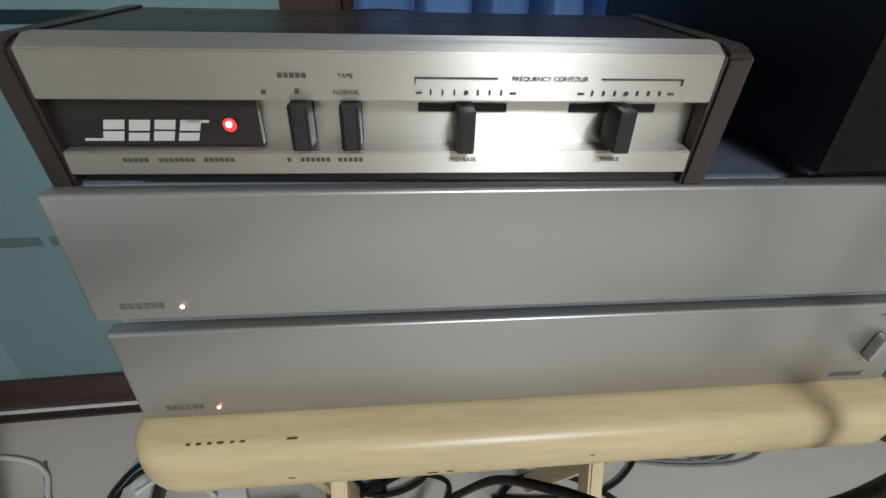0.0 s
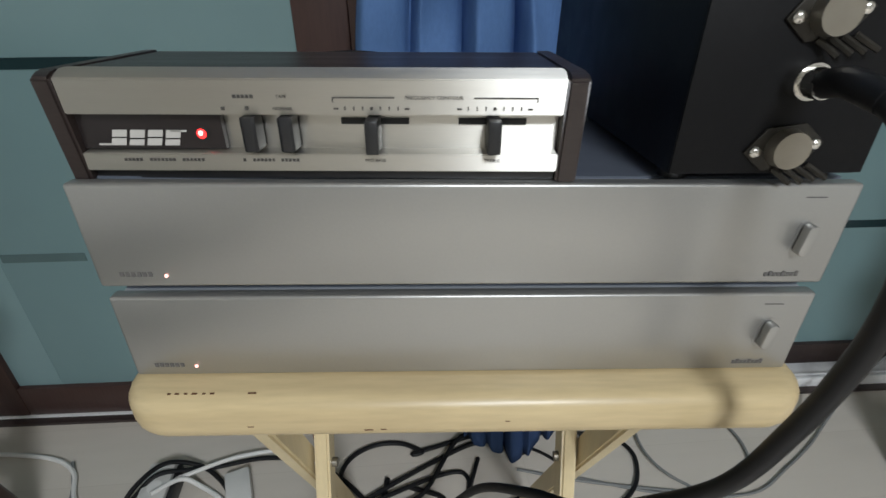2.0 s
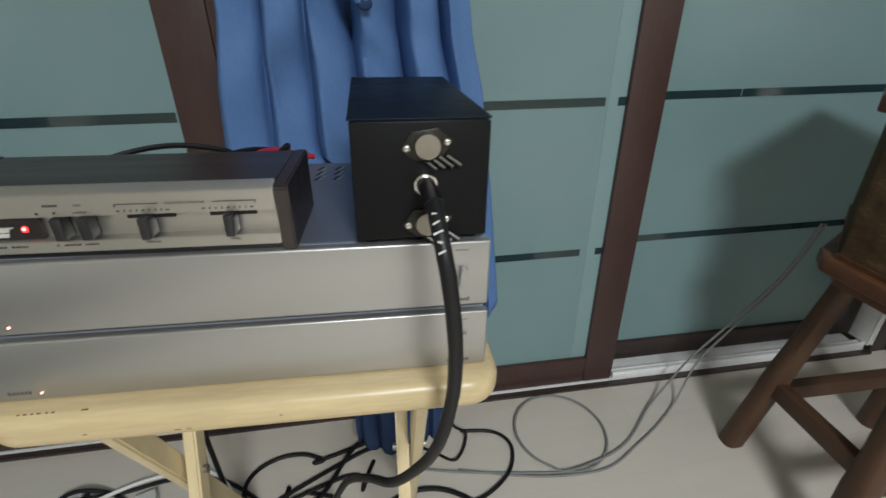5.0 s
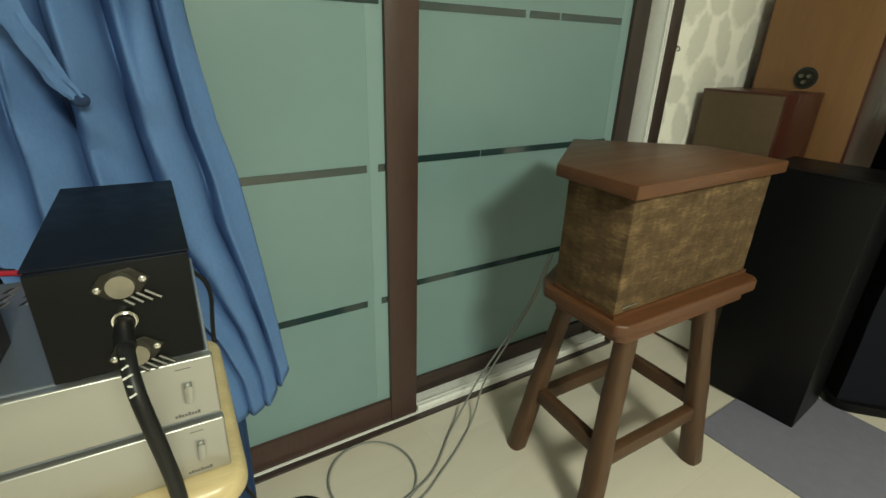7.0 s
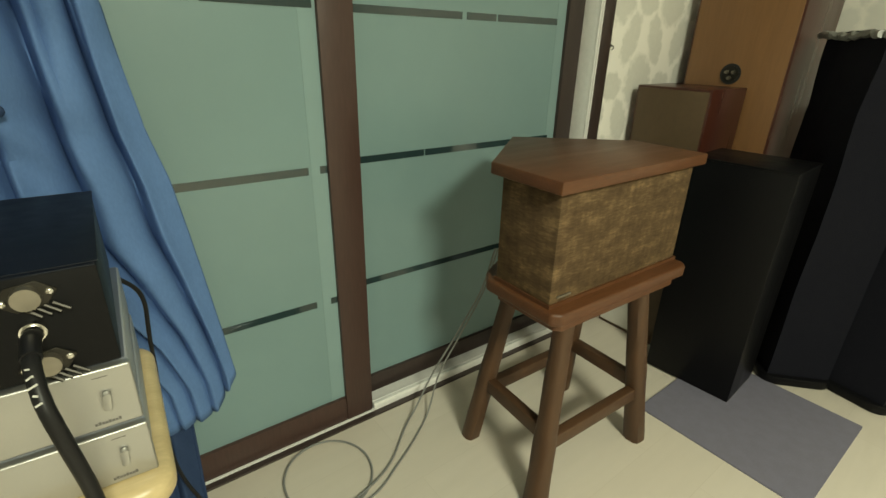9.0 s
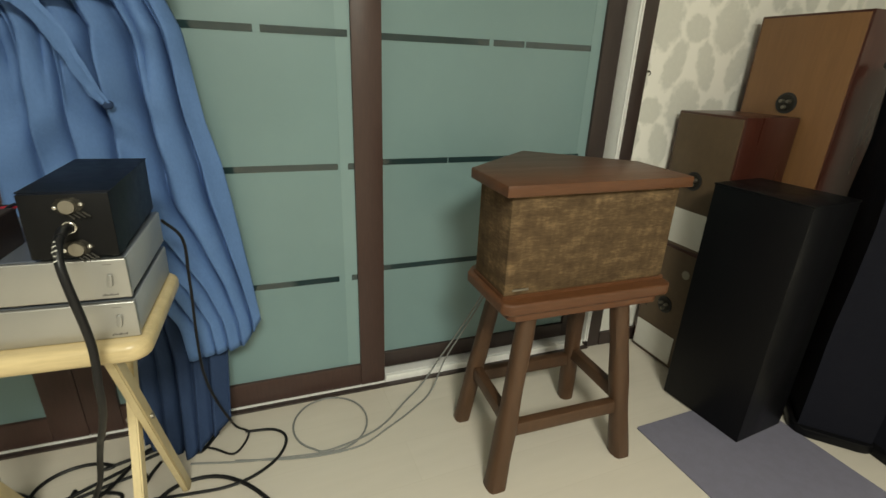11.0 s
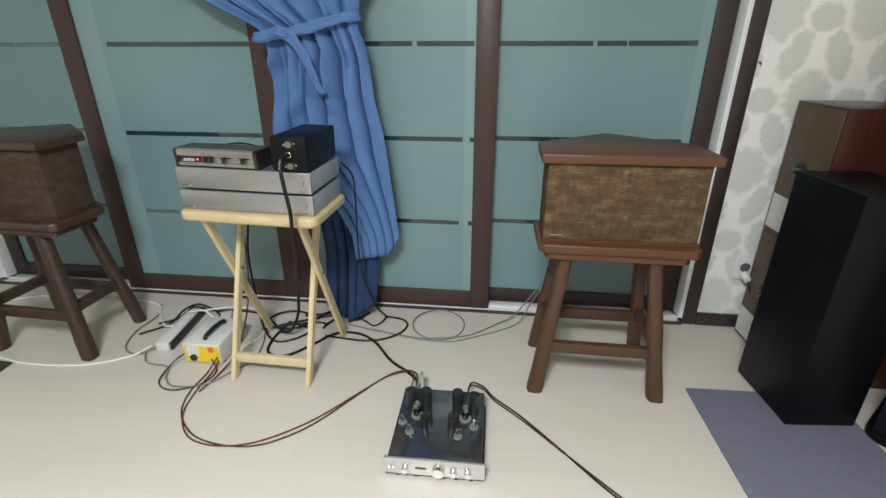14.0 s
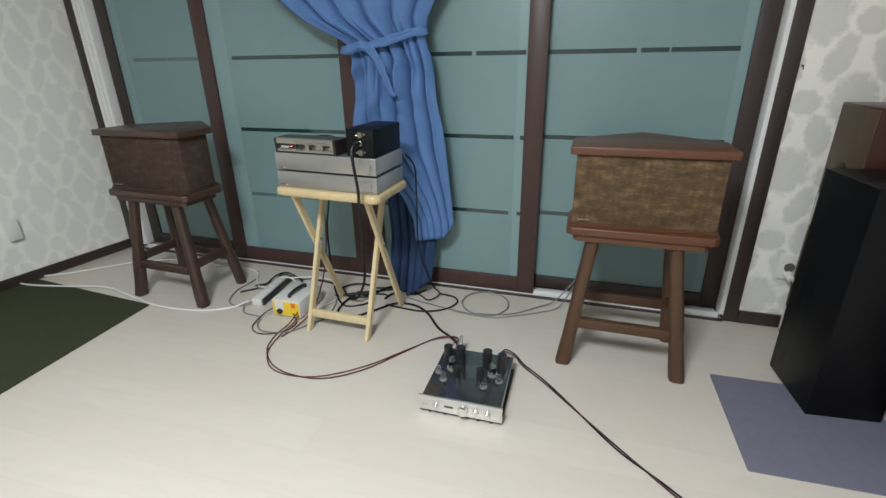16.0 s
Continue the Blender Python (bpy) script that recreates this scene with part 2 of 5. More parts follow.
def leaf_wallpaper(name, along, tone_of_leaf, period, row, x0, z0):
    """Cream paper with rows of broad grey leaves, staggered, and leaning pairs of slim leaves between the rows."""
    m = material(name, (0.66, 0.64, 0.58), 0.75, spec=0.3)
    nt, b = nodes_of(m)
    tc = nt.nodes.new("ShaderNodeTexCoord")
    sep = nt.nodes.new("ShaderNodeSeparateXYZ")
    nt.links.new(tc.outputs["Object"], sep.inputs[0])
    nz = nt.nodes.new("ShaderNodeTexNoise")
    nz.inputs["Scale"].default_value, nz.inputs["Detail"].default_value = 30, 5
    nt.links.new(tc.outputs["Object"], nz.inputs["Vector"])
    wob = calc(nt, "MULTIPLY", calc(nt, "SUBTRACT", nz.outputs["Fac"], 0.5), 1.5)

    def leaf(cx, cz, rx, rz, lean):
        """An oval leaf about (cx, cz), repeated by the period and two rows, leaning by an angle."""
        du = calc(nt, "FRACT", calc(nt, "DIVIDE", calc(nt, "SUBTRACT", sep.outputs[along], x0 + cx - period * 50.5), period))
        du = calc(nt, "MULTIPLY", calc(nt, "SUBTRACT", du, 0.5), period)
        dv = calc(nt, "FRACT", calc(nt, "DIVIDE", calc(nt, "SUBTRACT", sep.outputs["Z"], z0 + cz - row * 21), row * 2))
        dv = calc(nt, "MULTIPLY", calc(nt, "SUBTRACT", dv, 0.5), row * 2)
        c, s = math.cos(lean), math.sin(lean)
        a = calc(nt, "ADD", calc(nt, "MULTIPLY", du, c / rx), calc(nt, "MULTIPLY", dv, s / rx))
        e = calc(nt, "ADD", calc(nt, "MULTIPLY", du, -s / rz), calc(nt, "MULTIPLY", dv, c / rz))
        return calc(nt, "SUBTRACT", 1.0, calc(nt, "ADD", calc(nt, "POWER", calc(nt, "ABSOLUTE", a), 2.0), calc(nt, "POWER", calc(nt, "ABSOLUTE", e), 1.8)))

    k = period / 0.305
    best = None
    for sx, sz in ((0.0, 0.0), (period / 2, row)):
        for cx, cz, rx, rz, lean in ((0.0, 0.0, 0.086, 0.104, 0.0), (0.1525, -0.016, 0.062, 0.054, 0.0), (-0.080, -0.142, 0.048, 0.096, 0.30), (0.076, -0.142, 0.048, 0.096, -0.34)):
            one = leaf(cx * k + sx, cz + sz, rx * k, rz, lean)
            best = one if best is None else calc(nt, "MAXIMUM", best, one)
    soft = nt.nodes.new("ShaderNodeMapRange")
    soft.inputs["From Min"].default_value, soft.inputs["From Max"].default_value = -0.05, 0.38
    nt.links.new(calc(nt, "ADD", best, wob), soft.inputs["Value"])
    mix = nt.nodes.new("ShaderNodeMix")
    mix.data_type = "RGBA"
    mix.inputs["A"].default_value = (0.91, 0.89, 0.84, 1)
    mix.inputs["B"].default_value = (*tone_of_leaf, 1)
    tone = nt.nodes.new("ShaderNodeTexNoise")
    tone.inputs["Scale"].default_value, tone.inputs["Detail"].default_value = 60, 4
    nt.links.new(tc.outputs["Object"], tone.inputs["Vector"])
    nt.links.new(calc(nt, "MULTIPLY", soft.outputs[0], calc(nt, "MULTIPLY_ADD", tone.outputs["Fac"], 0.5, 0.72)), mix.inputs["Factor"])
    nt.links.new(mix.outputs["Result"], b.inputs["Base Color"])
    return m


def laminate_floor():
    """Pale wood-look sheet: long soft streaks along y, broad plank tone."""
    m = material("pale_laminate", (0.62, 0.55, 0.45), 0.33, spec=0.45)
    nt, b = nodes_of(m)
    tc = nt.nodes.new("ShaderNodeTexCoord")
    mp = nt.nodes.new("ShaderNodeMapping")
    mp.inputs["Scale"].default_value = (1.0, 7.0, 1)
    nt.links.new(tc.outputs["Object"], mp.inputs[0])
    st = nt.nodes.new("ShaderNodeTexNoise")
    st.inputs["Scale"].default_value, st.inputs["Detail"].default_value = 5, 7
    nt.links.new(mp.outputs[0], st.inputs["Vector"])
    sw = nt.nodes.new("ShaderNodeMapping")
    sw.inputs["Rotation"].default_value = (0, 0, 1.5708)
    nt.links.new(tc.outputs["Object"], sw.inputs[0])
    br = nt.nodes.new("ShaderNodeTexBrick")
    br.inputs["Color1"].default_value = (0.645, 0.59, 0.52, 1)
    br.inputs["Color2"].default_value = (0.615, 0.56, 0.49, 1)
    br.inputs["Mortar"].default_value = (0.57, 0.515, 0.445, 1)
    br.inputs["Scale"].default_value = 1.0
    br.inputs["Mortar Size"].default_value = 0.0012
    br.inputs["Mortar Smooth"].default_value = 0.6
    br.inputs["Brick Width"].default_value = 1.2
    br.inputs["Row Height"].default_value = 0.16
    nt.links.new(tc.outputs["Object"], br.inputs["Vector"])
    ramp = nt.nodes.new("ShaderNodeMapRange")
    ramp.inputs["From Min"].default_value, ramp.inputs["From Max"].default_value = 0.3, 0.75
    ramp.inputs["To Min"].default_value, ramp.inputs["To Max"].default_value = 0.0, 0.55
    nt.links.new(st.outputs["Fac"], ramp.inputs["Value"])
    mix = nt.nodes.new("ShaderNodeMix")
    mix.data_type = "RGBA"
    mix.inputs["B"].default_value = (0.575, 0.525, 0.455, 1)
    nt.links.new(ramp.outputs[0], mix.inputs["Factor"])
    nt.links.new(br.outputs["Color"], mix.inputs["A"])
    nt.links.new(mix.outputs["Result"], b.inputs["Base Color"])
    rr = nt.nodes.new("ShaderNodeMapRange")
    rr.inputs["To Min"].default_value, rr.inputs["To Max"].default_value = 0.26, 0.42
    nt.links.new(st.outputs["Fac"], rr.inputs["Value"])
    nt.links.new(rr.outputs[0], b.inputs["Roughness"])
    return m


def brushed():
    """Aluminium brushed along x: highlights drawn out upright."""
    m = material("brushed_aluminium", (0.66, 0.64, 0.59), 0.40, 0.95, 0.05, 260, 0.0, (0.5, 12, 12))
    nt, b = nodes_of(m)
    tan = nt.nodes.new("ShaderNodeTangent")
    tan.direction_type, tan.axis = "RADIAL", "X"
    nt.links.new(tan.outputs[0], b.inputs["Tangent"])
    b.inputs["Anisotropic"].default_value = 0.97
    return m


BRUSHED = brushed()
CLOTH = grille_cloth("tweed_grille_cloth", (0.055, 0.034, 0.020), (0.102, 0.066, 0.037), (0.235, 0.155, 0.085))
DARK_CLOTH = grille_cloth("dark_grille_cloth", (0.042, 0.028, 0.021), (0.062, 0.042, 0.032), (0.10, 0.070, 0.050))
PAPER_X = leaf_wallpaper("leaf_wallpaper_long", "X", (0.69, 0.685, 0.64), 0.305, 0.286, 1.306, 1.291)
PAPER_Y = leaf_wallpaper("leaf_wallpaper_side", "Y", (0.795, 0.79, 0.755), 0.228, 0.267, -0.075, 1.255)
LAMINATE = laminate_floor()


# ---- mesh helpers ----
def box(bm, x0, x1, y0, y1, z0, z1, bevel=0.0, seg=2):
    r = bmesh.ops.create_cube(bm, size=1, matrix=Matrix.LocRotScale(((x0 + x1) / 2, (y0 + y1) / 2, (z0 + z1) / 2), None, (x1 - x0, y1 - y0, z1 - z0)))
    if bevel:
        edges = list({e for v in r["verts"] for e in v.link_edges})
        bmesh.ops.bevel(bm, geom=edges, offset=bevel, segments=seg, affect="EDGES", profile=0.5)
    return bm


def a_box(*a, **k):
    return box(bmesh.new(), *a, **k)


def prism(pts, z0, z1, bevel=0.0, seg=2, bm=None):
    """An upright prism over the outline pts."""
    bm = bm or bmesh.new()
    lo = [bm.verts.new((x, y, z0)) for x, y in pts]
    hi = [bm.verts.new((x, y, z1)) for x, y in pts]
    n = len(pts)
    faces = [bm.faces.new(lo[::-1]), bm.faces.new(hi)]
    for i in range(n):
        faces.append(bm.faces.new((lo[i], lo[(i + 1) % n], hi[(i + 1) % n], hi[i])))
    bmesh.ops.recalc_face_normals(bm, faces=faces)
    if bevel:
        edges = list({e for f in faces for e in f.edges})
        bmesh.ops.bevel(bm, geom=edges, offset=bevel, segments=seg, affect="EDGES", profile=0.5)
    return bm


def rounded(x0, x1, y0, y1, r, n=6):
    pts = []
    for cx, cy, a in ((x1 - r, y1 - r, 0), (x0 + r, y1 - r, 90), (x0 + r, y0 + r, 180), (x1 - r, y0 + r, 270)):
        for i in range(n + 1):
            t = radians(a + 90 * i / n)
            pts.append((cx + r * math.cos(t), cy + r * math.sin(t)))
    return pts


def rod(p, q, r0, r1, sides=12, bm=None, spin=0.0):
    """A tapered bar from p to q with capped ends."""
    bm = bm or bmesh.new()
    p, q = Vector(p), Vector(q)
    m = Matrix.Translation((p + q) / 2) @ (q - p).to_track_quat("Z", "Y").to_matrix().to_4x4() @ Matrix.Rotation(spin, 4, "Z")
    bmesh.ops.create_cone(bm, cap_ends=True, segments=sides, radius1=r0, radius2=r1, depth=(q - p).length, matrix=m)
    return bm


def ball(c, r, sx=1, sy=1, sz=1, bm=None, u=14, v=10):
    bm = bm or bmesh.new()
    bmesh.ops.create_uvsphere(bm, u_segments=u, v_segments=v, radius=1, matrix=Matrix.LocRotScale(c, None, (r * sx, r * sy, r * sz)))
    return bm


def glide(points, n=10):
    """Points of a smooth curve through the given ones."""
    p = [Vector(a) for a in points]
    p = [p[0] * 2 - p[1], *p, p[-1] * 2 - p[-2]]
    out = []
    for i in range(1, len(p) - 2):
        for k in range(n):
            t = k / n
            a, b, c, d = p[i - 1], p[i], p[i + 1], p[i + 2]
            out.append(0.5 * (2 * b + (c - a) * t + (2 * a - 5 * b + 4 * c - d) * t * t + (3 * b - a - 3 * c + d) * t ** 3))
    out.append(p[-2])
    return out


def tube(points, r, sides=8, n=10, bm=None):
    bm = bm or bmesh.new()
    pts = glide(points, n)
    rings = []
    up = Vector((0.13, 0.21, 1)).normalized()
    for i, c in enumerate(pts):
        d = (pts[min(i + 1, len(pts) - 1)] - pts[max(i - 1, 0)]).normalized()
        s = d.cross(up)
        if s.length < 0.05:
            s = d.cross(Vector((1, 0, 0)))
        s.normalize()
        w = s.cross(d)
        rings.append([bm.verts.new(c + r * (math.cos(k * math.tau / sides) * s + math.sin(k * math.tau / sides) * w)) for k in range(sides)])
    for a, b in zip(rings, rings[1:]):
        for k in range(sides):
            bm.faces.new((a[k], a[(k + 1) % sides], b[(k + 1) % sides], b[k]))
    bm.faces.new(rings[0][::-1])
    bm.faces.new(rings[-1])
    return bm


def finish(name, bm, mat, smooth=False):
    me = bpy.data.meshes.new(name)
    bmesh.ops.recalc_face_normals(bm, faces=bm.faces)
    bm.to_mesh(me)
    bm.free()
    me.materials.append(mat)
    if smooth:
        me.shade_smooth()
        me.set_sharp_from_angle(angle=radians(40))
    return new(name, me)


def part(name, bm, mat, parent, label="", smooth=True):
    ob = finish(name, bm, mat, smooth)
    ob.parent = parent
    return tagged(ob, label)


def shape(name, bm, mat, label, category, group="", smooth=True, kind=""):
    return tagged(finish(name, bm, mat, smooth), label, category, group, kind)


def thing(name, label, category, x=0.0, y=0.0, z=0.0, turn=0.0, group=""):
    ob = new(name)
    ob.matrix_world = pose(x, y, z, 0, 0, turn)
    ob.empty_display_size = 0.05
    return tagged(ob, label, category, group)


def lettering(name, words, size, x, y, z, mat, parent, across=1.0):
    """Printed words standing on a face that looks towards -y."""
    cu = bpy.data.curves.new(name, "FONT")
    cu.body, cu.size, cu.align_x, cu.align_y, cu.extrude = words, size, "CENTER", "CENTER", 0.0001
    tmp = new(name, cu)
    me = bpy.data.meshes.new_from_object(tmp.evaluated_get(bpy.context.evaluated_depsgraph_get()))
    bpy.data.objects.remove(tmp)
    me.transform(pose(x, y, z, 90) @ Matrix.Diagonal((across, 1, 1, 1)))
    me.materials.clear()
    me.materials.append(mat)
    ob = new(name, me)
    ob.parent = parent
    return ob


# ---- the room ----
def structure(name, bm, mat, label, smooth=False):
    return shape(name, bm, mat, label, name.split("_")[0], smooth=smooth, kind="structure")


structure("floor", a_box(-4.2, 2.1, -4.4, 0.3, -0.05, 0.0), LAMINATE, "pale beige wood-look laminate floor, slightly glossy")
structure("ceiling", a_box(-4.2, 2.1, -4.4, 0.3, 2.35, 2.45), CEIL, "plain white painted ceiling")
# the wall with the sliding doors runs a little askew to the rest
DOOR_LINE = pose(0.015, -0.014, 0, 0, 0, -1.8)
front_wall = [
    structure("wall_north", a_box(0.952, 2.08, 0.0, 0.2, 0.0, 2.35), PAPER_X, "cream wallpaper with a grey leaf pattern beside the sliding doors"),
    structure("wall_lintel", a_box(-2.80, 0.952, 0.0, 0.2, 2.15, 2.35), PAPER_X, "papered strip of wall above the sliding doors"),
    structure("wall_behind_glass", a_box(-2.80, 0.952, 0.22, 0.30, 0.0, 2.35), PLAIN_WALL, "plain wall closing the dark space behind the glass"),
]
structure("wall_east", a_box(2.0, 2.1, -4.3, 0.1, 0.0, 2.35), PAPER_Y, "papered side wall behind the stacked loudspeakers")
structure("wall_south", a_box(-4.2, 2.1, -4.4, -4.3, 0.0, 2.35), PLAIN_WALL, "plain wall at the back of the room")
west = structure("wall_west", a_box(-0.1, 0.0, -4.5, 0.2, 0.0, 2.35), PAPER_Y, "cream wallpaper with a pale grey leaf pattern")
west.matrix_world = pose(-2.735, 0.070, 0, 0, 0, -9)
skirt = structure("baseboard_west", a_box(0.0, 0.012, -4.4, -0.002, 0.0, 0.06, bevel=0.002), FRAME_WOOD, "dark brown skirting board along the papered wall")
skirt.matrix_world = pose(-2.735, 0.070, 0, 0, 0, -9)
front_wall.append(structure("baseboard_north", a_box(0.952, 1.98, -0.014, 0.0, 0.0, 0.062, bevel=0.002), FRAME_WOOD, "dark brown skirting board beside the sliding doors"))

# sliding doors: two panels run in front, the outer two behind
frame_thing = thing("door_frame", "dark brown wooden frame of the sliding doors with a white track", "door frame")
frame_thing["kind"] = "structure"
for ob in front_wall + [frame_thing]:
    ob.matrix_world = DOOR_LINE
part("jamb", a_box(0.891, 0.950, -0.012, 0.16, 0, 2.15, bevel=0.003), FRAME_WOOD, frame_thing)
part("jamb", a_box(-2.745, -2.682, -0.012, 0.16, 0, 2.15, bevel=0.003), FRAME_WOOD, frame_thing)
part("head", a_box(-2.66, 0.891, 0.0, 0.16, 2.08, 2.149, bevel=0.003), FRAME_WOOD, frame_thing)
bm = bmesh.new()
box(bm, 0.872, 0.8908, -0.004, 0.10, 0.03, 2.08, bevel=0.002)
box(bm, 0.8725, 0.8775, -0.012, -0.0042, 0.03, 2.08)
box(bm, 0.8855, 0.8905, -0.012, -0.0042, 0.03, 2.08)
part("side_track", bm, TRACK, frame_thing, "white grooved aluminium side channel")
bm = bmesh.new()
box(bm, -2.6818, -2.605, -0.002, 0.10, 0.03, 2.08, bevel=0.002)
box(bm, -2.6815, -2.662, -0.012, -0.0022, 0.03, 2.08)
box(bm, -2.648, -2.628, -0.012, -0.0022, 0.03, 2.08)
part("side_track", bm, TRACK, frame_thing, "white grooved aluminium side channel")
bm = bmesh.new()
box(bm, -2.63, 0.872, -0.004, 0.10, 0.0, 0.012)
box(bm, 0.004, 0.872, -0.004, 0.006, 0.012, 0.034, bevel=0.001)
box(bm, 0.004, 0.872, 0.016, 0.022, 0.012, 0.030, bevel=0.001)
box(bm, -2.60, -1.887, -0.004, 0.006, 0.012, 0.034, bevel=0.001)
part("floor_track", bm, TRACK, frame_thing, "white aluminium floor track")
part("sill_strip", a_box(-2.66, 0.891, -0.022, -0.0045, 0.0, 0.008), FRAME_WOOD, frame_thing)


def sliding_door(name, x0, x1, y, left, right, low, strips, wood, label, faint=(), borders=()):
    """One framed panel of frosted glass; left, right: the stiles' widths; low: the bottom rail's foot."""
    d = thing(name, label, "sliding door")
    d.matrix_world = DOOR_LINE
    d["kind"] = "structure"
    th = 0.036
    part("stile", a_box(x0, x0 + left, y, y + th, low, 2.08, bevel=0.003), wood, d)
    part("stile", a_box(x1 - right, x1, y, y + th, low, 2.08, bevel=0.003), wood, d)
    part("bottom_rail", a_box(x0 + left, x1 - right, y + 0.001, y + th, low, 0.098, bevel=0.003), wood, d)
    part("top_rail", a_box(x0 + left, x1 - right, y + 0.001, y + th, 1.99, 2.08, bevel=0.003), wood, d)
    pane = part("glass_pane", a_box(x0 + left, x1 - right, y + 0.014, y + 0.022, 0.098, 1.99), FROST, d, "frosted pale green glass")
    gx0, gx1 = x0 + left, x1 - right
    for a, b in borders:
        part("frosted_border", a_box(gx0 + a * (gx1 - gx0), gx0 + b * (gx1 - gx0), y + 0.0132, y + 0.0145, 0.0985, 1.9895), FROST_EDGE, pane, "paler frosted border")
    for row, z in enumerate((0.444, 0.819, 1.192, 1.565)):
        bm = bmesh.new()
        for a, b in strips[row % len(strips)]:
            box(bm, gx0 + a * (gx1 - gx0), gx0 + b * (gx1 - gx0), y + 0.0125, y + 0.0135, z - 0.0095, z + 0.0095)
        part("clear_strip", bm, FAINT_STRIP if row in faint else CLEAR_STRIP, pane, "clear unfrosted strip in the glass")
    return d


S_D = [[(0.0, 0.93)], [(0.0, 0.30), (0.304, 0.96)], [(0.0, 0.46), (0.48, 0.62), (0.628, 0.95)]]
S_C = [[(0.0, 0.92), (0.975, 1.0)], [(0.0, 0.935), (0.975, 1.0)], [(0.0, 0.66), (0.685, 0.99)]]
S_B = [[(0.14, 0.36), (0.38, 1.0)], [(0.14, 0.99)], [(0.16, 0.99)]]
S_A = [[(0.1, 0.9)], [(0.15, 0.55), (0.57, 0.98)], [(0.17, 0.55), (0.56, 0.93)]]
sliding_door("sliding_door_1", -2.604, -1.83, 0.052, 0.078, 0.05, 0.03, S_A, FRAME_WOOD, "outer sliding door of frosted green glass in a dark brown frame", (0, 1, 2, 3), [(0.0, 0.10)])
sliding_door("sliding_door_2", -1.885, -0.930, 0.0, 0.090, 0.092, 0.012, S_B, FRAME_RED, "sliding door of frosted green glass in a red-brown frame", (0,), [(0.0, 0.13)])
sliding_door("sliding_door_3", -0.929, 0.000, 0.0, 0.092, 0.088, 0.012, S_C, FRAME_RED, "sliding door of frosted green glass with clear stripes", (), [(0.945, 1.0)])
sliding_door("sliding_door_4", -0.05, 0.871, 0.052, 0.05, 0.075, 0.034, S_D, FRAME_WOOD, "outer sliding door of frosted glass with broken clear stripes", (), [(0.95, 1.0)])

# sockets on the walls
def wall_socket(x, y, z, turn, label, half=0.04, well=True):
    s = thing("wall_socket", label, "wall socket", x, y, z, turn)
    part("cover_plate", a_box(-half, half, -0.010, 0.0, -0.058, 0.058, bevel=0.004), OUTLET, s)
    if well:
        part("socket_well", rod((0, -0.0115, 0.0), (0, -0.009, 0.0), 0.021, 0.021, 18), GREY_PRINT, s)
    else:
        part("rocker", a_box(-half * 0.6, half * 0.6, -0.0125, -0.009, -0.04, 0.04, bevel=0.002), OUTLET, s)
    return s


wall_socket(1.115, -0.0505, 0.30, -1.8, "white plastic wall socket above the skirting board")
wall_socket(-2.805, -0.541, 0.325, 81, "blank white plastic plate on the papered wall", 0.033, False)


def wall_hook(x, y, z, turn, label):
    """A small bent metal hook on a round base, on a face towards -y."""
    h = thing("wall_hook", label, "hook", x, y, z, turn)
    part("base", rod((0, 0.0, 0), (0, -0.004, 0), 0.005, 0.0045, 14), NICKEL, h)
    part("bent_wire", tube([(0, -0.003, 0.0), (0, -0.012, -0.002), (0, -0.014, -0.010), (0, -0.008, -0.013)], 0.0018, 6, 5), FLANGE, h)
    return h


wall_hook(0.977, -0.0445, 1.126, -1.8, "small dark metal hook on the leaf wallpaper")
plug = thing("power_plug", "white plug with a cable in the wall socket", "plug", 1.115, -0.062, 0.27)
part("plug_body", rod((0, -0.004, 0), (0, -0.045, -0.012), 0.018, 0.014, 12), OUTLET, plug)
part("cord", tube([(0, -0.04, -0.012), (0.01, -0.06, -0.06), (0.03, -0.05, -0.16), (0.04, -0.04, -0.262)], 0.0035), RUBBER, plug)

# mats on the floor
structure("mat_violet", prism(rounded(0.752, 1.26, -1.005, -0.522, 0.006), 0.0, 0.006), MAT_VIOLET, "thin grey-violet foam mat lying on the floor")
structure("mat_green", prism([(-1.905, -0.598), (-2.80, -0.505), (-2.95, -1.2), (-3.15, -2.6), (-1.82, -2.6)], 0.0, 0.007), MAT_GREEN, "dark green carpet lying on the pale floor")


# ---- loudspeakers on stools ----
def house(x0, x1, y0, ys, ya, xa):
    """Five-sided outline: straight front, two short sides, two faces meeting in a ridge at the back."""
    return [(x0, y0), (x1, y0), (x1, ys), (xa, ya), (x0, ys)]


def wide_speaker(x, y, turn, cloth, label, wood):
    s = thing("loudspeaker", label, "loudspeaker", x, y, 0.591, turn, "loudspeakers on stools")
    part("cabinet", prism(house(-0.243, 0.243, 0.018, 0.190, 0.395, 0.0), 0.0, 0.260, bevel=0.004), cloth, s, "tweed grille cloth")
    part("top_plate", prism(house(-0.266, 0.266, 0.0, 0.208, 0.425, 0.0), 0.260, 0.288, bevel=0.004), wood, s, "stained wooden top board")
    part("base_trim", prism(house(-0.247, 0.247, 0.014, 0.194, 0.40, 0.0), -0.001, 0.008), wood, s)
    part("badge", a_box(-0.222, -0.178, 0.0145, 0.0185, 0.018, 0.0235, bevel=0.001), NICKEL, s, "small metal badge")
    return s


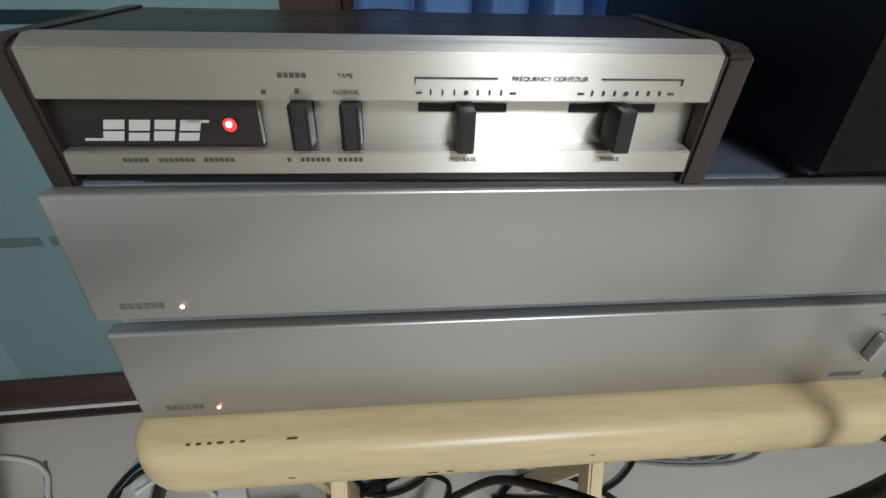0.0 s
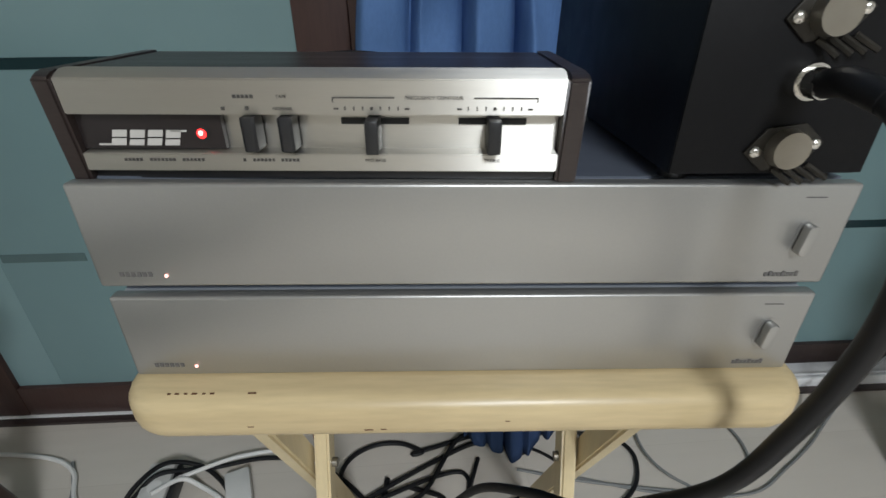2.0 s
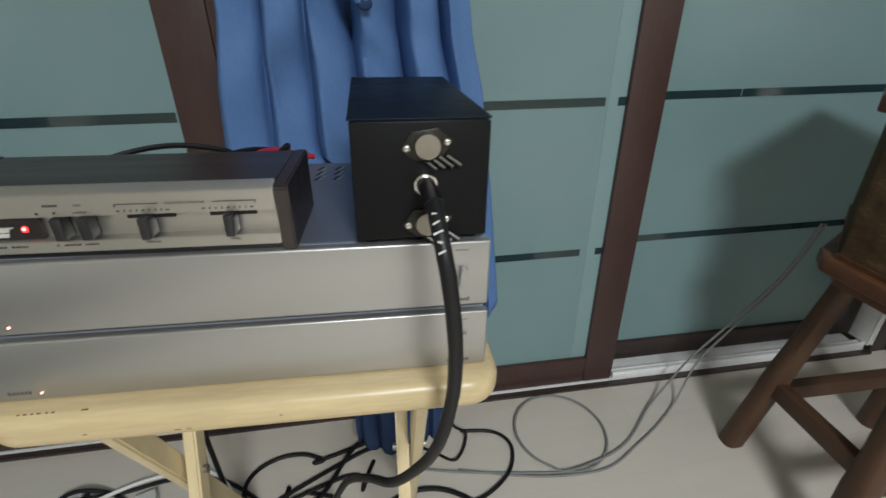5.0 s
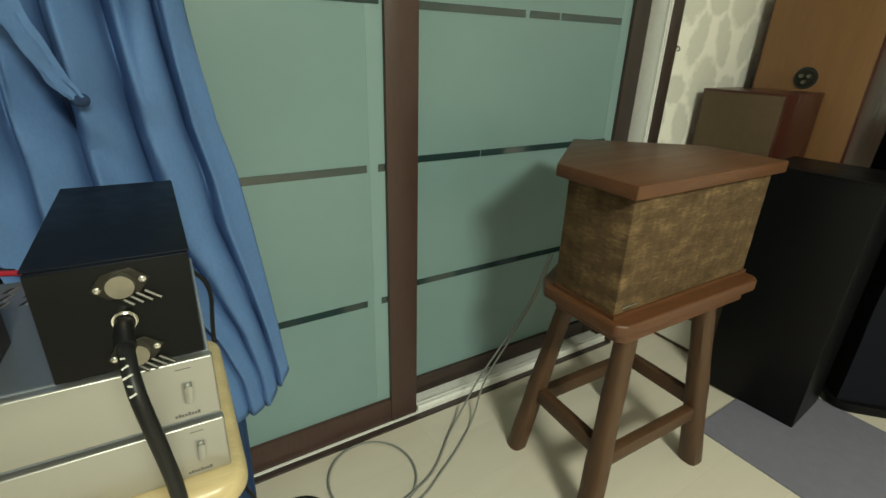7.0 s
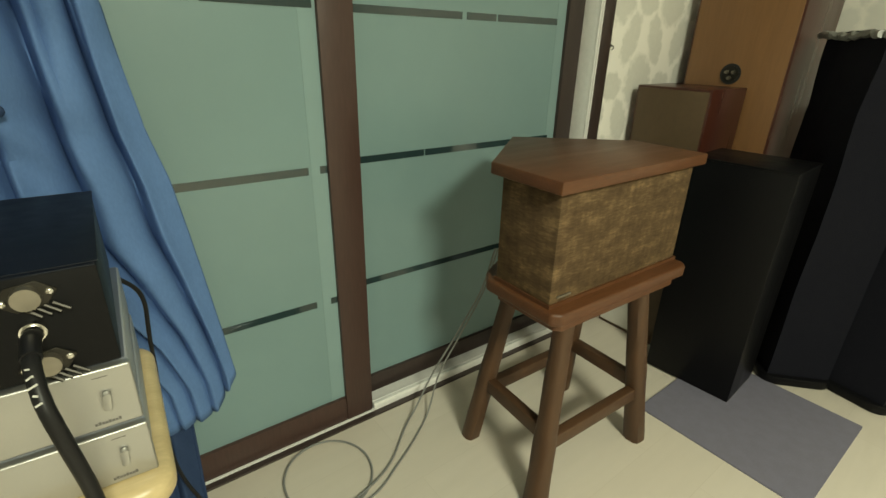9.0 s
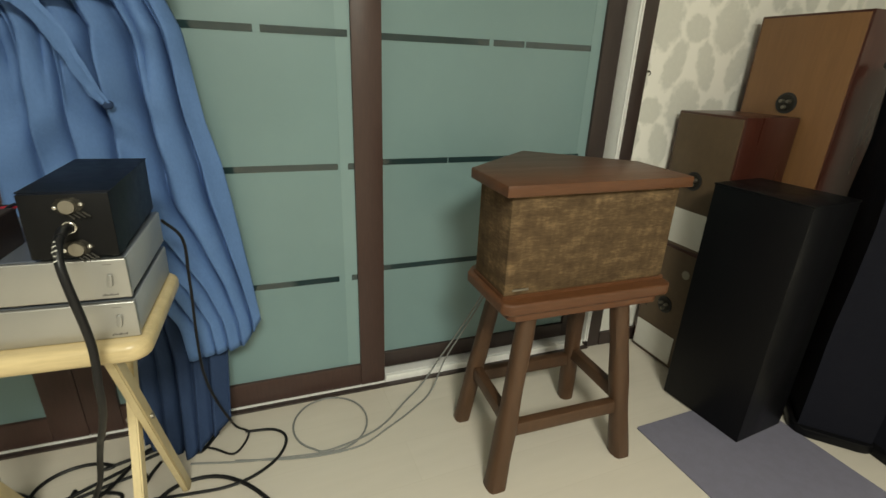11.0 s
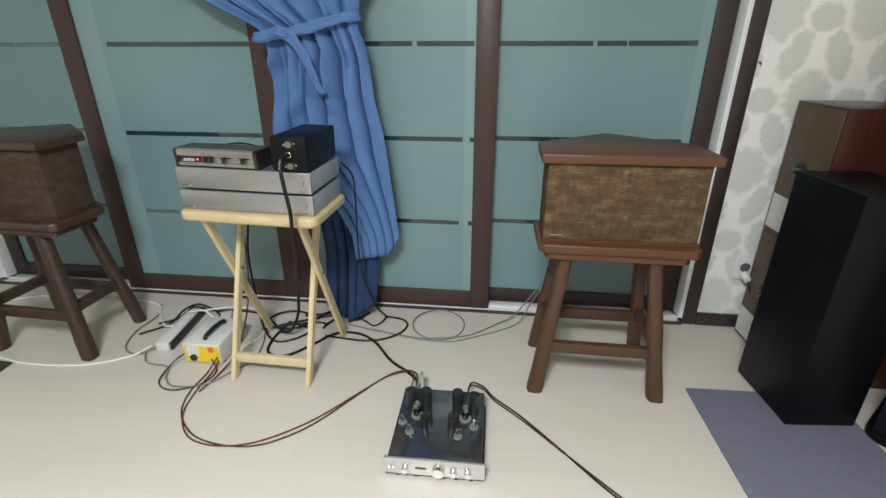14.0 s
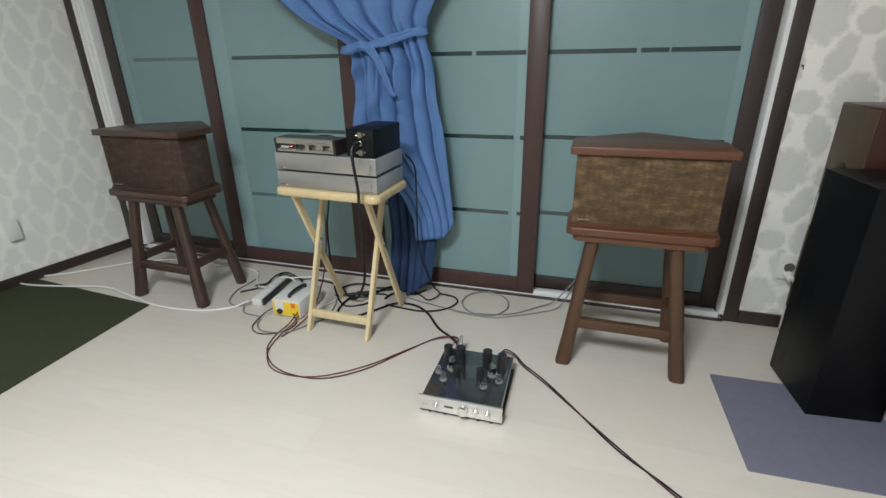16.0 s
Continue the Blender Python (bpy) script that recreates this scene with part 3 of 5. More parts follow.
def hewn_leg(p, q, r, seed):
    """A rough-hewn leg, squarish with worn corners, slightly thicker at its foot."""
    bm = bmesh.new()
    rings = []
    for j in range(13):
        s = j / 12
        c = p + (q - p) * s
        rr = r * (1.12 - 0.22 * s + 0.10 * noise.noise((seed, s * 4.0, 0.3)))
        line = []
        for k in range(16):
            a = math.tau * (k + 0.5) / 16
            e = (abs(math.cos(a)) ** 3.2 + abs(math.sin(a)) ** 3.2) ** (-1 / 3.2)
            w = rr * e * (1 + 0.07 * noise.noise((math.cos(a) * 1.5 + seed, math.sin(a) * 1.5, s * 6)))
            line.append(bm.verts.new(c + Vector((w * math.cos(a), w * math.sin(a), 0))))
        rings.append(line)
    for a, b in zip(rings, rings[1:]):
        for k in range(16):
            bm.faces.new((a[k], a[(k + 1) % 16], b[(k + 1) % 16], b[k]))
    bm.faces.new(rings[0][::-1])
    bm.faces.new(rings[-1])
    return bm


def stool(x, y, turn, label, wood, leg_wood):
    s = thing("stool", label, "stool", x, y, 0.0, turn, "wooden stools")
    seat = [(-0.255, -0.005), (-0.235, -0.022), (0.235, -0.022), (0.255, -0.005), (0.262, 0.20), (0.235, 0.235), (0.12, 0.30), (-0.12, 0.30), (-0.235, 0.235), (-0.262, 0.20)]
    part("seat", prism(seat, 0.558, 0.590, bevel=0.007, seg=3), wood, s, "thick stained seat board")
    part("apron", prism([(p[0] * 0.90, 0.012 + p[1] * 0.86) for p in seat], 0.532, 0.5578, bevel=0.004), wood, s)
    feet = [(-0.225, -0.005), (0.205, -0.005), (-0.215, 0.285), (0.195, 0.285)]
    tops = [(-0.155, 0.035), (0.130, 0.035), (-0.155, 0.215), (0.135, 0.215)]
    for (fx, fy), (tx, ty) in zip(feet, tops):
        bm = hewn_leg(Vector((fx, fy, 0.0)), Vector((tx, ty, 0.536)), 0.0252 if fy < 0.1 else 0.0232, fx * 37 + fy * 91)
        part("leg", bm, leg_wood, s)

    def at(i, z):
        t = z / 0.536
        return Vector((feet[i][0] + (tops[i][0] - feet[i][0]) * t, feet[i][1] + (tops[i][1] - feet[i][1]) * t, z))

    for i, j, z in ((0, 1, 0.185), (2, 3, 0.185), (0, 2, 0.215), (1, 3, 0.215)):
        p, q = at(i, z), at(j, z)
        m = Matrix.Translation((p + q) / 2) @ Matrix.Rotation(math.atan2(q.y - p.y, q.x - p.x), 4, "Z")
        bm = a_box(-(q - p).length / 2 + 0.004, (q - p).length / 2 - 0.004, -0.014, 0.014, -0.021, 0.021, bevel=0.004)
        bm.transform(m)
        part("stretcher", bm, leg_wood, s)
    return s


stool(0.415, -0.570, -2.6, "rustic dark wooden stool carrying a loudspeaker, splayed legs", OLD_WOOD, STOOL_WOOD)
wide_speaker(0.417, -0.570, -1.8, CLOTH, "five-sided loudspeaker in brown tweed cloth with wooden top on a stool", OLD_WOOD)
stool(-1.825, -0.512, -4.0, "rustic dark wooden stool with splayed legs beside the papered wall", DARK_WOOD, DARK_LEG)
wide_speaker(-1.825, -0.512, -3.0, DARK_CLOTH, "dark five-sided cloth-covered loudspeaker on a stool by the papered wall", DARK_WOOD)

# ---- folding table ----
table = thing("folding_table", "small pale wooden folding table with crossed legs carrying the amplifiers", "folding table", -0.780, -0.486, 0.0, -3.0)
TILT = Matrix.Translation((0, 0, 0.0095)) @ Matrix.Translation((0, 0, 0.6715)) @ Matrix.Rotation(radians(1.0), 4, "Y") @ Matrix.Translation((0, 0, -0.6715))
bm = prism(rounded(-0.2420, 0.2370, -0.153, 0.158, 0.035, 8), 0.6355, 0.6715)
rim = [e for e in bm.edges if abs(e.verts[0].co.z - e.verts[1].co.z) < 1e-5]
bmesh.ops.bevel(bm, geom=rim, offset=0.0135, segments=5, affect="EDGES", profile=0.5)
bm.transform(TILT)
top = part("tabletop", bm, PINE, table, "rounded pale lacquered wooden top with small nicks")
bm = bmesh.new()
for bx, bw in ((-0.205, 0.003), (-0.200, 0.004), (-0.194, 0.003), (-0.189, 0.005), (-0.182, 0.003), (-0.177, 0.004), (-0.152, 0.008)):
    box(bm, bx, bx + bw * 0.7, -0.1424, -0.1411, 0.6630, 0.6660)
for bx, bw, bz in ((-0.075, 0.006, 0.6415), (-0.064, 0.004, 0.642), (-0.152, 0.004, 0.646), (0.02, 0.003, 0.648)):
    box(bm, bx, bx + bw, -0.1531, -0.1512, bz, bz + 0.0009)
bmesh.ops.translate(bm, vec=(0, 0, 0.0055), verts=bm.verts)
bm.transform(TILT)
tagged(part("nick", bm, OLD_WOOD, top, "dark nicks and stamp marks on the rim"), kind="stuff")


def flat_leg(p, q, wx, wy):
    """A square bar from p to q, wx broad across and wy deep, cut level at its foot."""
    p, q = Vector(p), Vector(q)
    bm = bmesh.new()
    lo = [bm.verts.new(p + Vector((sx * wx / 2, sy * wy / 2, 0))) for sx, sy in ((-1, -1), (1, -1), (1, 1), (-1, 1))]
    hi = [bm.verts.new(q + Vector((sx * wx / 2, sy * wy / 2, 0))) for sx, sy in ((-1, -1), (1, -1), (1, 1), (-1, 1))]
    bm.faces.new(lo[::-1])
    bm.faces.new(hi)
    for i in range(4):
        bm.faces.new((lo[i], lo[(i + 1) % 4], hi[(i + 1) % 4], hi[i]))
    bmesh.ops.bevel(bm, geom=bm.edges[:], offset=0.003, segments=2, affect="EDGES")
    return bm


for sx in (-1, 1):
    part("leg", flat_leg((sx * 0.150 - 0.024, -0.128, 0.0), (sx * 0.150 - 0.012, 0.105, 0.648), 0.018, 0.036), PINE_LEG, table)
    part("leg", flat_leg((sx * 0.171 - 0.024, 0.215, 0.0), (sx * 0.171 - 0.012, -0.100, 0.648), 0.018, 0.036), PINE_LEG, table)
    part("pivot_bolt", rod((sx * 0.135 - 0.016, 0.018, 0.405), (sx * 0.185 - 0.016, 0.018, 0.405), 0.006, 0.006, 10), NICKEL, table)
part("crossbar", a_box(-0.166, 0.118, -0.110, -0.088, 0.062, 0.098, bevel=0.003), PINE_LEG, table)


# ---- the two power amplifiers ----
def amplifier(x, y, z, height, face, label):
    a = thing("amplifier", label, "amplifier", x, y, z, -3.0, "silver amplifiers")
    a.matrix_world = pose(x, y, z, 0, 1.0, -3.0)
    f = height - face
    w = 0.2275
    part("front_panel", a_box(-w, w, 0.0, 0.010, f - 0.0015, height, bevel=0.0022, seg=3), SILVER, a, "satin silver front panel")
    body = part("case", a_box(-w + 0.002, w - 0.002, 0.0104, 0.262, f, height - 0.002, bevel=0.002), SILVER_SIDE, a, "grey steel case")
    part("lid", a_box(-w + 0.004, w - 0.004, 0.014, 0.259, height - 0.0018, height - 0.0004), GREY_LID, a, "blue-grey lid")
    bm = bmesh.new()
    for i in range(18):
        for j in range(3):
            if 7 < i < 10:
                continue
            sx, sy = -0.19 + i * 0.022, 0.188 + j * 0.020
            prism([(sx, sy), (sx + 0.004, sy), (sx + 0.010, sy + 0.013), (sx + 0.006, sy + 0.013)], height - 0.0003, height, bm=bm)
    # silver slivers added beside the slots in place of glints on their edges
    glints = bmesh.new()
    for i in range(18):
        for j in range(3):
            if 7 < i < 10:
                continue
            sx, sy = -0.1845 + i * 0.022, 0.188 + j * 0.020
            prism([(sx, sy), (sx + 0.003, sy), (sx + 0.009, sy + 0.013), (sx + 0.006, sy + 0.013)], height - 0.0003, height + 0.0006, bm=glints)
    tagged(part("vent_glint", glints, SILVER, a, "bright raised slivers standing for glints on the slot edges"), kind="stuff")
    tagged(part("vent_slot", bm, BLACK_GAP, a, "rows of slanted vent slots"), kind="stuff")
    for sx in (-0.18, 0.18):
        for sy in (0.05, 0.20):
            part("foot", rod((sx, sy, 0.0), (sx, sy, f), 0.014, 0.014, 14), BLACK_PLASTIC, a)
    switch = part("switch_surround", prism(rounded(-0.007, 0.007, -0.017, 0.017, 0.0068), 0.0, 0.0012), SILVER, a)
    switch.matrix_basis = pose(0.2025, 0.0004, f + 0.0315, 90, 5, 0) @ Matrix.Diagonal((0.80, 0.72, 0.5, 1))
    bm = prism(rounded(-0.0045, 0.0045, -0.0145, 0.0145, 0.0043), 0.0, 0.010, bevel=0.0012)
    knob = part("power_switch", bm, SILVER, a, "oblong silver power switch")
    knob.matrix_basis = pose(0.2025, -0.0006, f + 0.0315, 90, 5, 0) @ Matrix.Diagonal((0.80, 0.70, 0.62, 1))
    part("indicator_light", ball((-0.1855, 0.0, f + 0.0066), 0.0011), LED_CORE, a, "small lit red indicator")
    bm = bmesh.new()
    for i in range(6):
        box(bm, -0.2130 + i * 0.0034, -0.2105 + i * 0.0034, -0.0003, 0.0006, f + 0.0062, f + 0.0094)
    tagged(part("model_mark", bm, GREY_PRINT, a, "small grey print"), kind="stuff")
    bm = bmesh.new()
    for i in range(8):
        box(bm, 0.1875 + i * 0.0028, 0.1897 + i * 0.0028, -0.0003, 0.0006, f + 0.004, f + 0.0068 + 0.001 * (i % 3 == 1))
    box(bm, 0.195, 0.2075, -0.0003, 0.0006, height - 0.0085, height - 0.0078)
    tagged(part("maker_mark", bm, GREY_PRINT, a, "small grey print"), kind="stuff")
    return a


amplifier(-0.7915, -0.6112, 0.6812, 0.0656, 0.0630, "silver slimline power amplifier standing on the folding table")
amplifier(-0.7915, -0.6112, 0.7470, 0.0752, 0.0660, "silver slimline power amplifier stacked on its twin")

# ---- the equalizer ----
eq = thing("equalizer", "brushed aluminium equalizer with dark walnut cheeks on the upper amplifier", "equalizer", -0.871, -0.602, 0.8238, -4.7)
eq.matrix_world = pose(-0.8745, -0.602, 0.8222, 0, 0.6, -4.7) @ Matrix.Diagonal((1.005, 1, 0.91, 1))
W = 0.131


def profile(name, pts, x0, x1, mat, bevel=0.0, label="", parent=None):
    """A bar along x with the side outline pts of (y, z)."""
    bm = bmesh.new()
    a = [bm.verts.new((x0, y, z)) for y, z in pts]
    b = [bm.verts.new((x1, y, z)) for y, z in pts]
    n = len(pts)
    bm.faces.new(a)
    bm.faces.new(b[::-1])
    for i in range(n):
        bm.faces.new((a[i], b[i], b[(i + 1) % n], a[(i + 1) % n]))
    if bevel:
        bmesh.ops.bevel(bm, geom=bm.edges[:], offset=bevel, segments=2, affect="EDGES")
    return part(name, bm, mat, parent or eq, label)


cheek = [(0.001, 0.0), (-0.004, 0.0625), (0.003, 0.0662), (0.104, 0.0662), (0.104, 0.0)]
profile("side_cheek", cheek, -W - 0.0105, -W, EQ_WOOD, 0.0015, "dark walnut side cheek")
profile("side_cheek", cheek, W, W + 0.0115, EQ_WOOD, 0.0015, "dark walnut side cheek")
profile("cover", [(0.012, 0.004), (0.012, 0.0655), (0.103, 0.0650), (0.103, 0.004)], -W + 0.0003, W - 0.0003, EQ_WOOD, 0.0, "dark brown top cover")
profile("upper_fascia", [(-0.002, 0.0425), (-0.003, 0.0625), (0.004, 0.0668), (0.0118, 0.0668), (0.0118, 0.0425)], -W + 0.0004, W - 0.0004, BRUSHED, 0.0006, "brushed aluminium upper fascia")
profile("control_panel", [(0.0085, 0.019), (0.0085, 0.0424), (0.0118, 0.0424), (0.0118, 0.019)], -0.052, W - 0.0004, BRUSHED, 0.0, "recessed brushed panel")
profile("lower_fascia", [(0.0, 0.008), (0.0, 0.0188), (0.0118, 0.0205), (0.0118, 0.008)], -W + 0.0004, W - 0.0004, BRUSHED, 0.0006, "brushed aluminium lower fascia")
profile("logo_panel", [(0.004, 0.0206), (0.004, 0.0424), (0.0117, 0.0424), (0.0117, 0.0206)], -W + 0.0004, -0.0522, EQ_BLACK, 0.0, "black logo panel")
profile("plinth", [(0.006, 0.0012), (0.006, 0.0078), (0.10, 0.0078), (0.10, 0.0012)], -W + 0.0004, W - 0.0004, BLACK_PLASTIC)
for fx in (-0.11, 0.11):
    for fy in (0.02, 0.09):
        part("foot", rod((fx, fy, 0.0), (fx, fy, 0.0014), 0.008, 0.008, 12), BLACK_PLASTIC, eq)
# maker's mark: four slanted blocks with hollow cores between two rules


def slant(name, x, z0, z1, w, lean=0.30, y=0.0036):
    """A thin slanted bar of pale print on the name panel."""
    bm = bmesh.new()
    x0, x1 = x + lean * (z0 - 0.0275), x + lean * (z1 - 0.0275)
    vs = [bm.verts.new(c) for c in ((x0, y, z0), (x0 + w, y, z0), (x1 + w, y, z1), (x1, y, z1))]
    bm.faces.new(vs)
    r = bmesh.ops.extrude_face_region(bm, geom=bm.faces[:])
    bmesh.ops.translate(bm, vec=(0, -0.0003, 0), verts=[v for v in r["geom"] if isinstance(v, bmesh.types.BMVert)])
    part(name, bm, PALE_MARK, eq, "pale slanted block of the maker's mark")


for i in range(4):
    lx = -0.1135 + i * 0.0098
    slant("mark_block", lx, 0.0228, 0.0264 if i % 2 else 0.0271, 0.0080)
    slant("mark_block", lx, 0.0274 if i % 2 else 0.0280, 0.0322, 0.0080)
slant("mark_rule", -0.0820, 0.0310, 0.0322, 0.0090)
slant("mark_rule", -0.1205, 0.0228, 0.0239, 0.0080)
led = part("indicator_light", ball((-0.0640, 0.0036, 0.0300), 0.0027, 1, 0.5, 1.15), RED_LED, eq, "round red lit indicator")
part("light_core", ball((-0.0640, 0.0028, 0.0304), 0.0015, 1, 0.5, 1.15), LED_CORE, led, "pale glowing core")
part("indicator_bezel", rod((-0.0640, 0.0042, 0.0300), (-0.0640, 0.0034, 0.0300), 0.0036, 0.0036, 20), EQ_BLACK, eq)
for sx in (-0.0345, -0.0150):
    part("rocker_switch", prism(rounded(sx - 0.0036, sx + 0.0036, -0.006, 0.0086, 0.001), 0.0215, 0.0420, bevel=0.0008), BLACK_PLASTIC, eq, "black rocker switch")
for sx in (0.0305, 0.0945):
    part("slider_slot", a_box(sx - 0.0185, sx + 0.0185, 0.0075, 0.0088, 0.0350, 0.0386), BLACK_GAP, eq, "black slider slot")
    bm = a_box(sx - 0.0035, sx + 0.0035, -0.010, 0.0074, 0.0215, 0.0412, bevel=0.001)
    part("slider_knob", bm, BLACK_PLASTIC, eq, "black slider knob")
Y1, Y2 = -0.00345, -0.0002
lettering("print_frequency", "FREQUENCY CONTOUR", 0.0026, 0.063, Y1 + 0.0003, 0.0525, PRINT, eq, 1.05)
lettering("print_tape", "TAPE", 0.0025, -0.0155, Y1 + 0.0003, 0.0530, PRINT, eq)
lettering("print_normal", "NORMAL", 0.0025, -0.0155, Y1 + 0.0005, 0.0462, PRINT, eq)
lettering("print_mid_bass", "MID-BASS", 0.0027, 0.0305, Y2, 0.0150, PRINT, eq)
lettering("print_treble", "TREBLE", 0.0027, 0.0945, Y2, 0.0150, PRINT, eq)
bm = bmesh.new()
box(bm, 0.0105, 0.0425, -0.0031, -0.0024, 0.0522, 0.0528)
box(bm, 0.0835, 0.1165, -0.0031, -0.0024, 0.0522, 0.0528)
box(bm, 0.0105, 0.0110, -0.0031, -0.0022, 0.0500, 0.0528)
box(bm, 0.1160, 0.1165, -0.0031, -0.0022, 0.0500, 0.0528)
for c in (0.0305, 0.0945):
    for i in range(-4, 5):
        if i == 0:
            continue
        h = 0.0005 if i in (-4, 4) else 0.0014
        w = 0.0012 if i in (-4, 4) else 0.0003
        box(bm, c + i * 0.0046 - w, c + i * 0.0046 + w, -0.0029, -0.0019, 0.0462 - h / 2, 0.0462 + h)
    rod((c, -0.0029, 0.0465), (c, -0.0018, 0.0465), 0.0009, 0.0009, 10, bm)
for x0, x1, z in ((-0.0405, -0.0285, 0.0530), (-0.0475, -0.0445, 0.0462), (-0.0350, -0.0335, 0.0465)):
    n = max(1, int((x1 - x0) / 0.0022))
    for i in range(n):
        box(bm, x0 + i * 0.0022, x0 + i * 0.0022 + 0.0016, -0.0030, -0.0020, z - 0.0009, z + 0.0010)
for x0, x1 in ((-0.108, -0.096), (-0.094, -0.078), (-0.076, -0.063), (-0.0425, -0.0395), (-0.037, -0.024), (-0.0215, -0.0095)):
    n = int((x1 - x0) / 0.0021)
    for i in range(n):
        box(bm, x0 + i * 0.0021, x0 + i * 0.0021 + 0.0015, -0.0003, 0.0006, 0.0142, 0.0160)
tagged(part("scale_print", bm, PRINT, eq, "fine scale marks and small print"), kind="stuff")

lead_set = thing("signal_lead", "thin black and red leads arching behind the equalizer", "cable", -0.871, -0.495, 0.8235)
part("lead", tube([(-0.10, 0.012, 0.025), (-0.06, 0.05, 0.042), (0.0, 0.06, 0.050), (0.06, 0.05, 0.042), (0.085, 0.02, 0.03), (0.09, 0.004, 0.03)], 0.003), RUBBER, lead_set)
part("lead", tube([(0.10, 0.010, 0.03), (0.12, 0.05, 0.045), (0.115, 0.09, 0.03), (0.10, 0.13, 0.004), (0.10, 0.19, 0.004), (0.10, 0.23, -0.05)], 0.003), RUBBER, lead_set)
part("red_lead", tube([(0.060, 0.004, 0.020), (0.068, 0.050, 0.027), (0.080, 0.095, 0.027), (0.098, 0.128, 0.022), (0.118, 0.138, 0.013), (0.140, 0.150, 0.0045)], 0.0036), RED_LEAD, lead_set, "bright red lead arching over the lid")
part("black_lead", tube([(0.030, 0.004, 0.020), (0.038, 0.050, 0.027), (0.050, 0.100, 0.027), (0.072, 0.135, 0.022), (0.100, 0.150, 0.014), (0.130, 0.160, 0.0045)], 0.0034), RUBBER, lead_set)

# ---- the black power unit on the amplifiers ----
psu = thing("power_supply_box", "navy-black metal power supply box with a thick cable plugged in", "power supply", -0.6247, -0.619, 0.8188, -1.8)
psu.matrix_world = pose(-0.6247, -0.619, 0.8188, 0, 1.0, -1.8) @ Matrix.Diagonal((0.975, 0.90, 0.94, 1))
part("case", a_box(-0.058, 0.058, 0.0, 0.292, 0.006, 0.114, bevel=0.003), NAVY_BOX, psu)
part("front_panel", a_box(-0.0575, 0.0575, -0.0012, 0.001, 0.0075, 0.1125, bevel=0.0006), PANEL_BLACK, psu, "matt black front panel")
part("lid", a_box(-0.0595, 0.0595, 0.004, 0.2925, 0.1138, 0.1155, bevel=0.0006), NAVY_BOX, psu)
for sx in (-0.045, 0.045):
    for sy in (0.02, 0.27):
        part("foot", rod((sx, sy, 0.0), (sx, sy, 0.007), 0.009, 0.009, 12), BLACK_PLASTIC, psu)


def can(x, z):
    plate = part("transistor_plate", prism([(-0.021, 0.0), (-0.010, -0.0115), (0.010, -0.0115), (0.021, 0.0), (0.010, 0.0115), (-0.010, 0.0115)], 0.0, 0.0022, bevel=0.0006), FLANGE, psu, "blackened transistor flange")
    plate.matrix_basis = pose(x, -0.0010, z, 90, -8, 0) @ Matrix.Diagonal((1.08, 1.12, 0.95, 1))
    part("cap", rod((0, 0, 0.002), (0, 0, 0.0105), 0.0103, 0.0096, 22), NICKEL, plate, "round dull metal cap")
    for sx in (-0.0155, 0.0155):
        part("screw", ball((sx, 0, 0.003), 0.0032, 1, 1, 0.8), CHROME, plate, "bright screw head")
    for i in range(4):
        part("pin", rod((-0.004 + i * 0.006, -0.011, 0.002), (0.004 + i * 0.0065, -0.019, 0.007), 0.0017, 0.0015, 6), FLANGE, plate)


can(0.004, 0.094)
can(0.004, 0.0235)
con = part("connector", rod((0.002, 0.001, 0.0610), (0.002, -0.010, 0.0610), 0.0105, 0.0098, 22), CHROME, psu, "chrome locking connector")
part("collar", rod((0.002, -0.009, 0.0610), (0.002, -0.020, 0.0610), 0.0085, 0.0075, 20), CHROME, con)
part("strain_relief", tube([(0.002, -0.016, 0.0610), (0.002, -0.034, 0.0640), (0.003, -0.058, 0.0600)], 0.0076, 12), RUBBER, con)

cable = thing("thick_cable", "thick black cable hanging from the power supply box to the floor", "cable")
way = [(-0.6225, -0.655, 0.879), (-0.6225, -0.679, 0.871), (-0.621, -0.697, 0.852), (-0.618, -0.704, 0.828), (-0.614, -0.704, 0.787), (-0.612, -0.699, 0.750), (-0.613, -0.689, 0.698), (-0.623, -0.674, 0.630), (-0.638, -0.640, 0.560), (-0.668, -0.585, 0.470), (-0.702, -0.510, 0.390), (-0.742, -0.425, 0.280), (-0.782, -0.365, 0.150), (-0.840, -0.330, 0.045), (-0.910, -0.290, 0.009)]
part("sheath", tube(way, 0.0062, 12, 12), RUBBER, cable)
bm = bmesh.new()
line = glide(way, 12)[13:29]
for k, (p0, p1) in enumerate(zip(line[::3], line[1::3])):
    d = (p1 - p0).normalized()
    out = (Vector((-0.35, -1, 0.3)) - d * d.dot(Vector((-0.35, -1, 0.3)))).normalized()
    side = d.cross(out) * (0.0016 + 0.0010 * ((k * 7) % 3))
    lean = d * 0.0007 * (1 if k % 3 else -1)
    rod(p0 + out * 0.0056 - side - lean, p0 + out * 0.0056 + side + lean, 0.0009, 0.0009, 6, bm)
tagged(part("sheath_print", bm, LABEL, cable, "white print on the cable sheath"), kind="stuff")


# ---- the curtain ----
def lerp_rows(rows, z):
    for (z0, *a), (z1, *b) in zip(rows, rows[1:]):
        if z0 >= z >= z1:
            t = (z0 - z) / (z0 - z1)
            return [p + (q - p) * t for p, q in zip(a, b)]
    return rows[-1][1:] if z < rows[-1][0] else rows[0][1:]


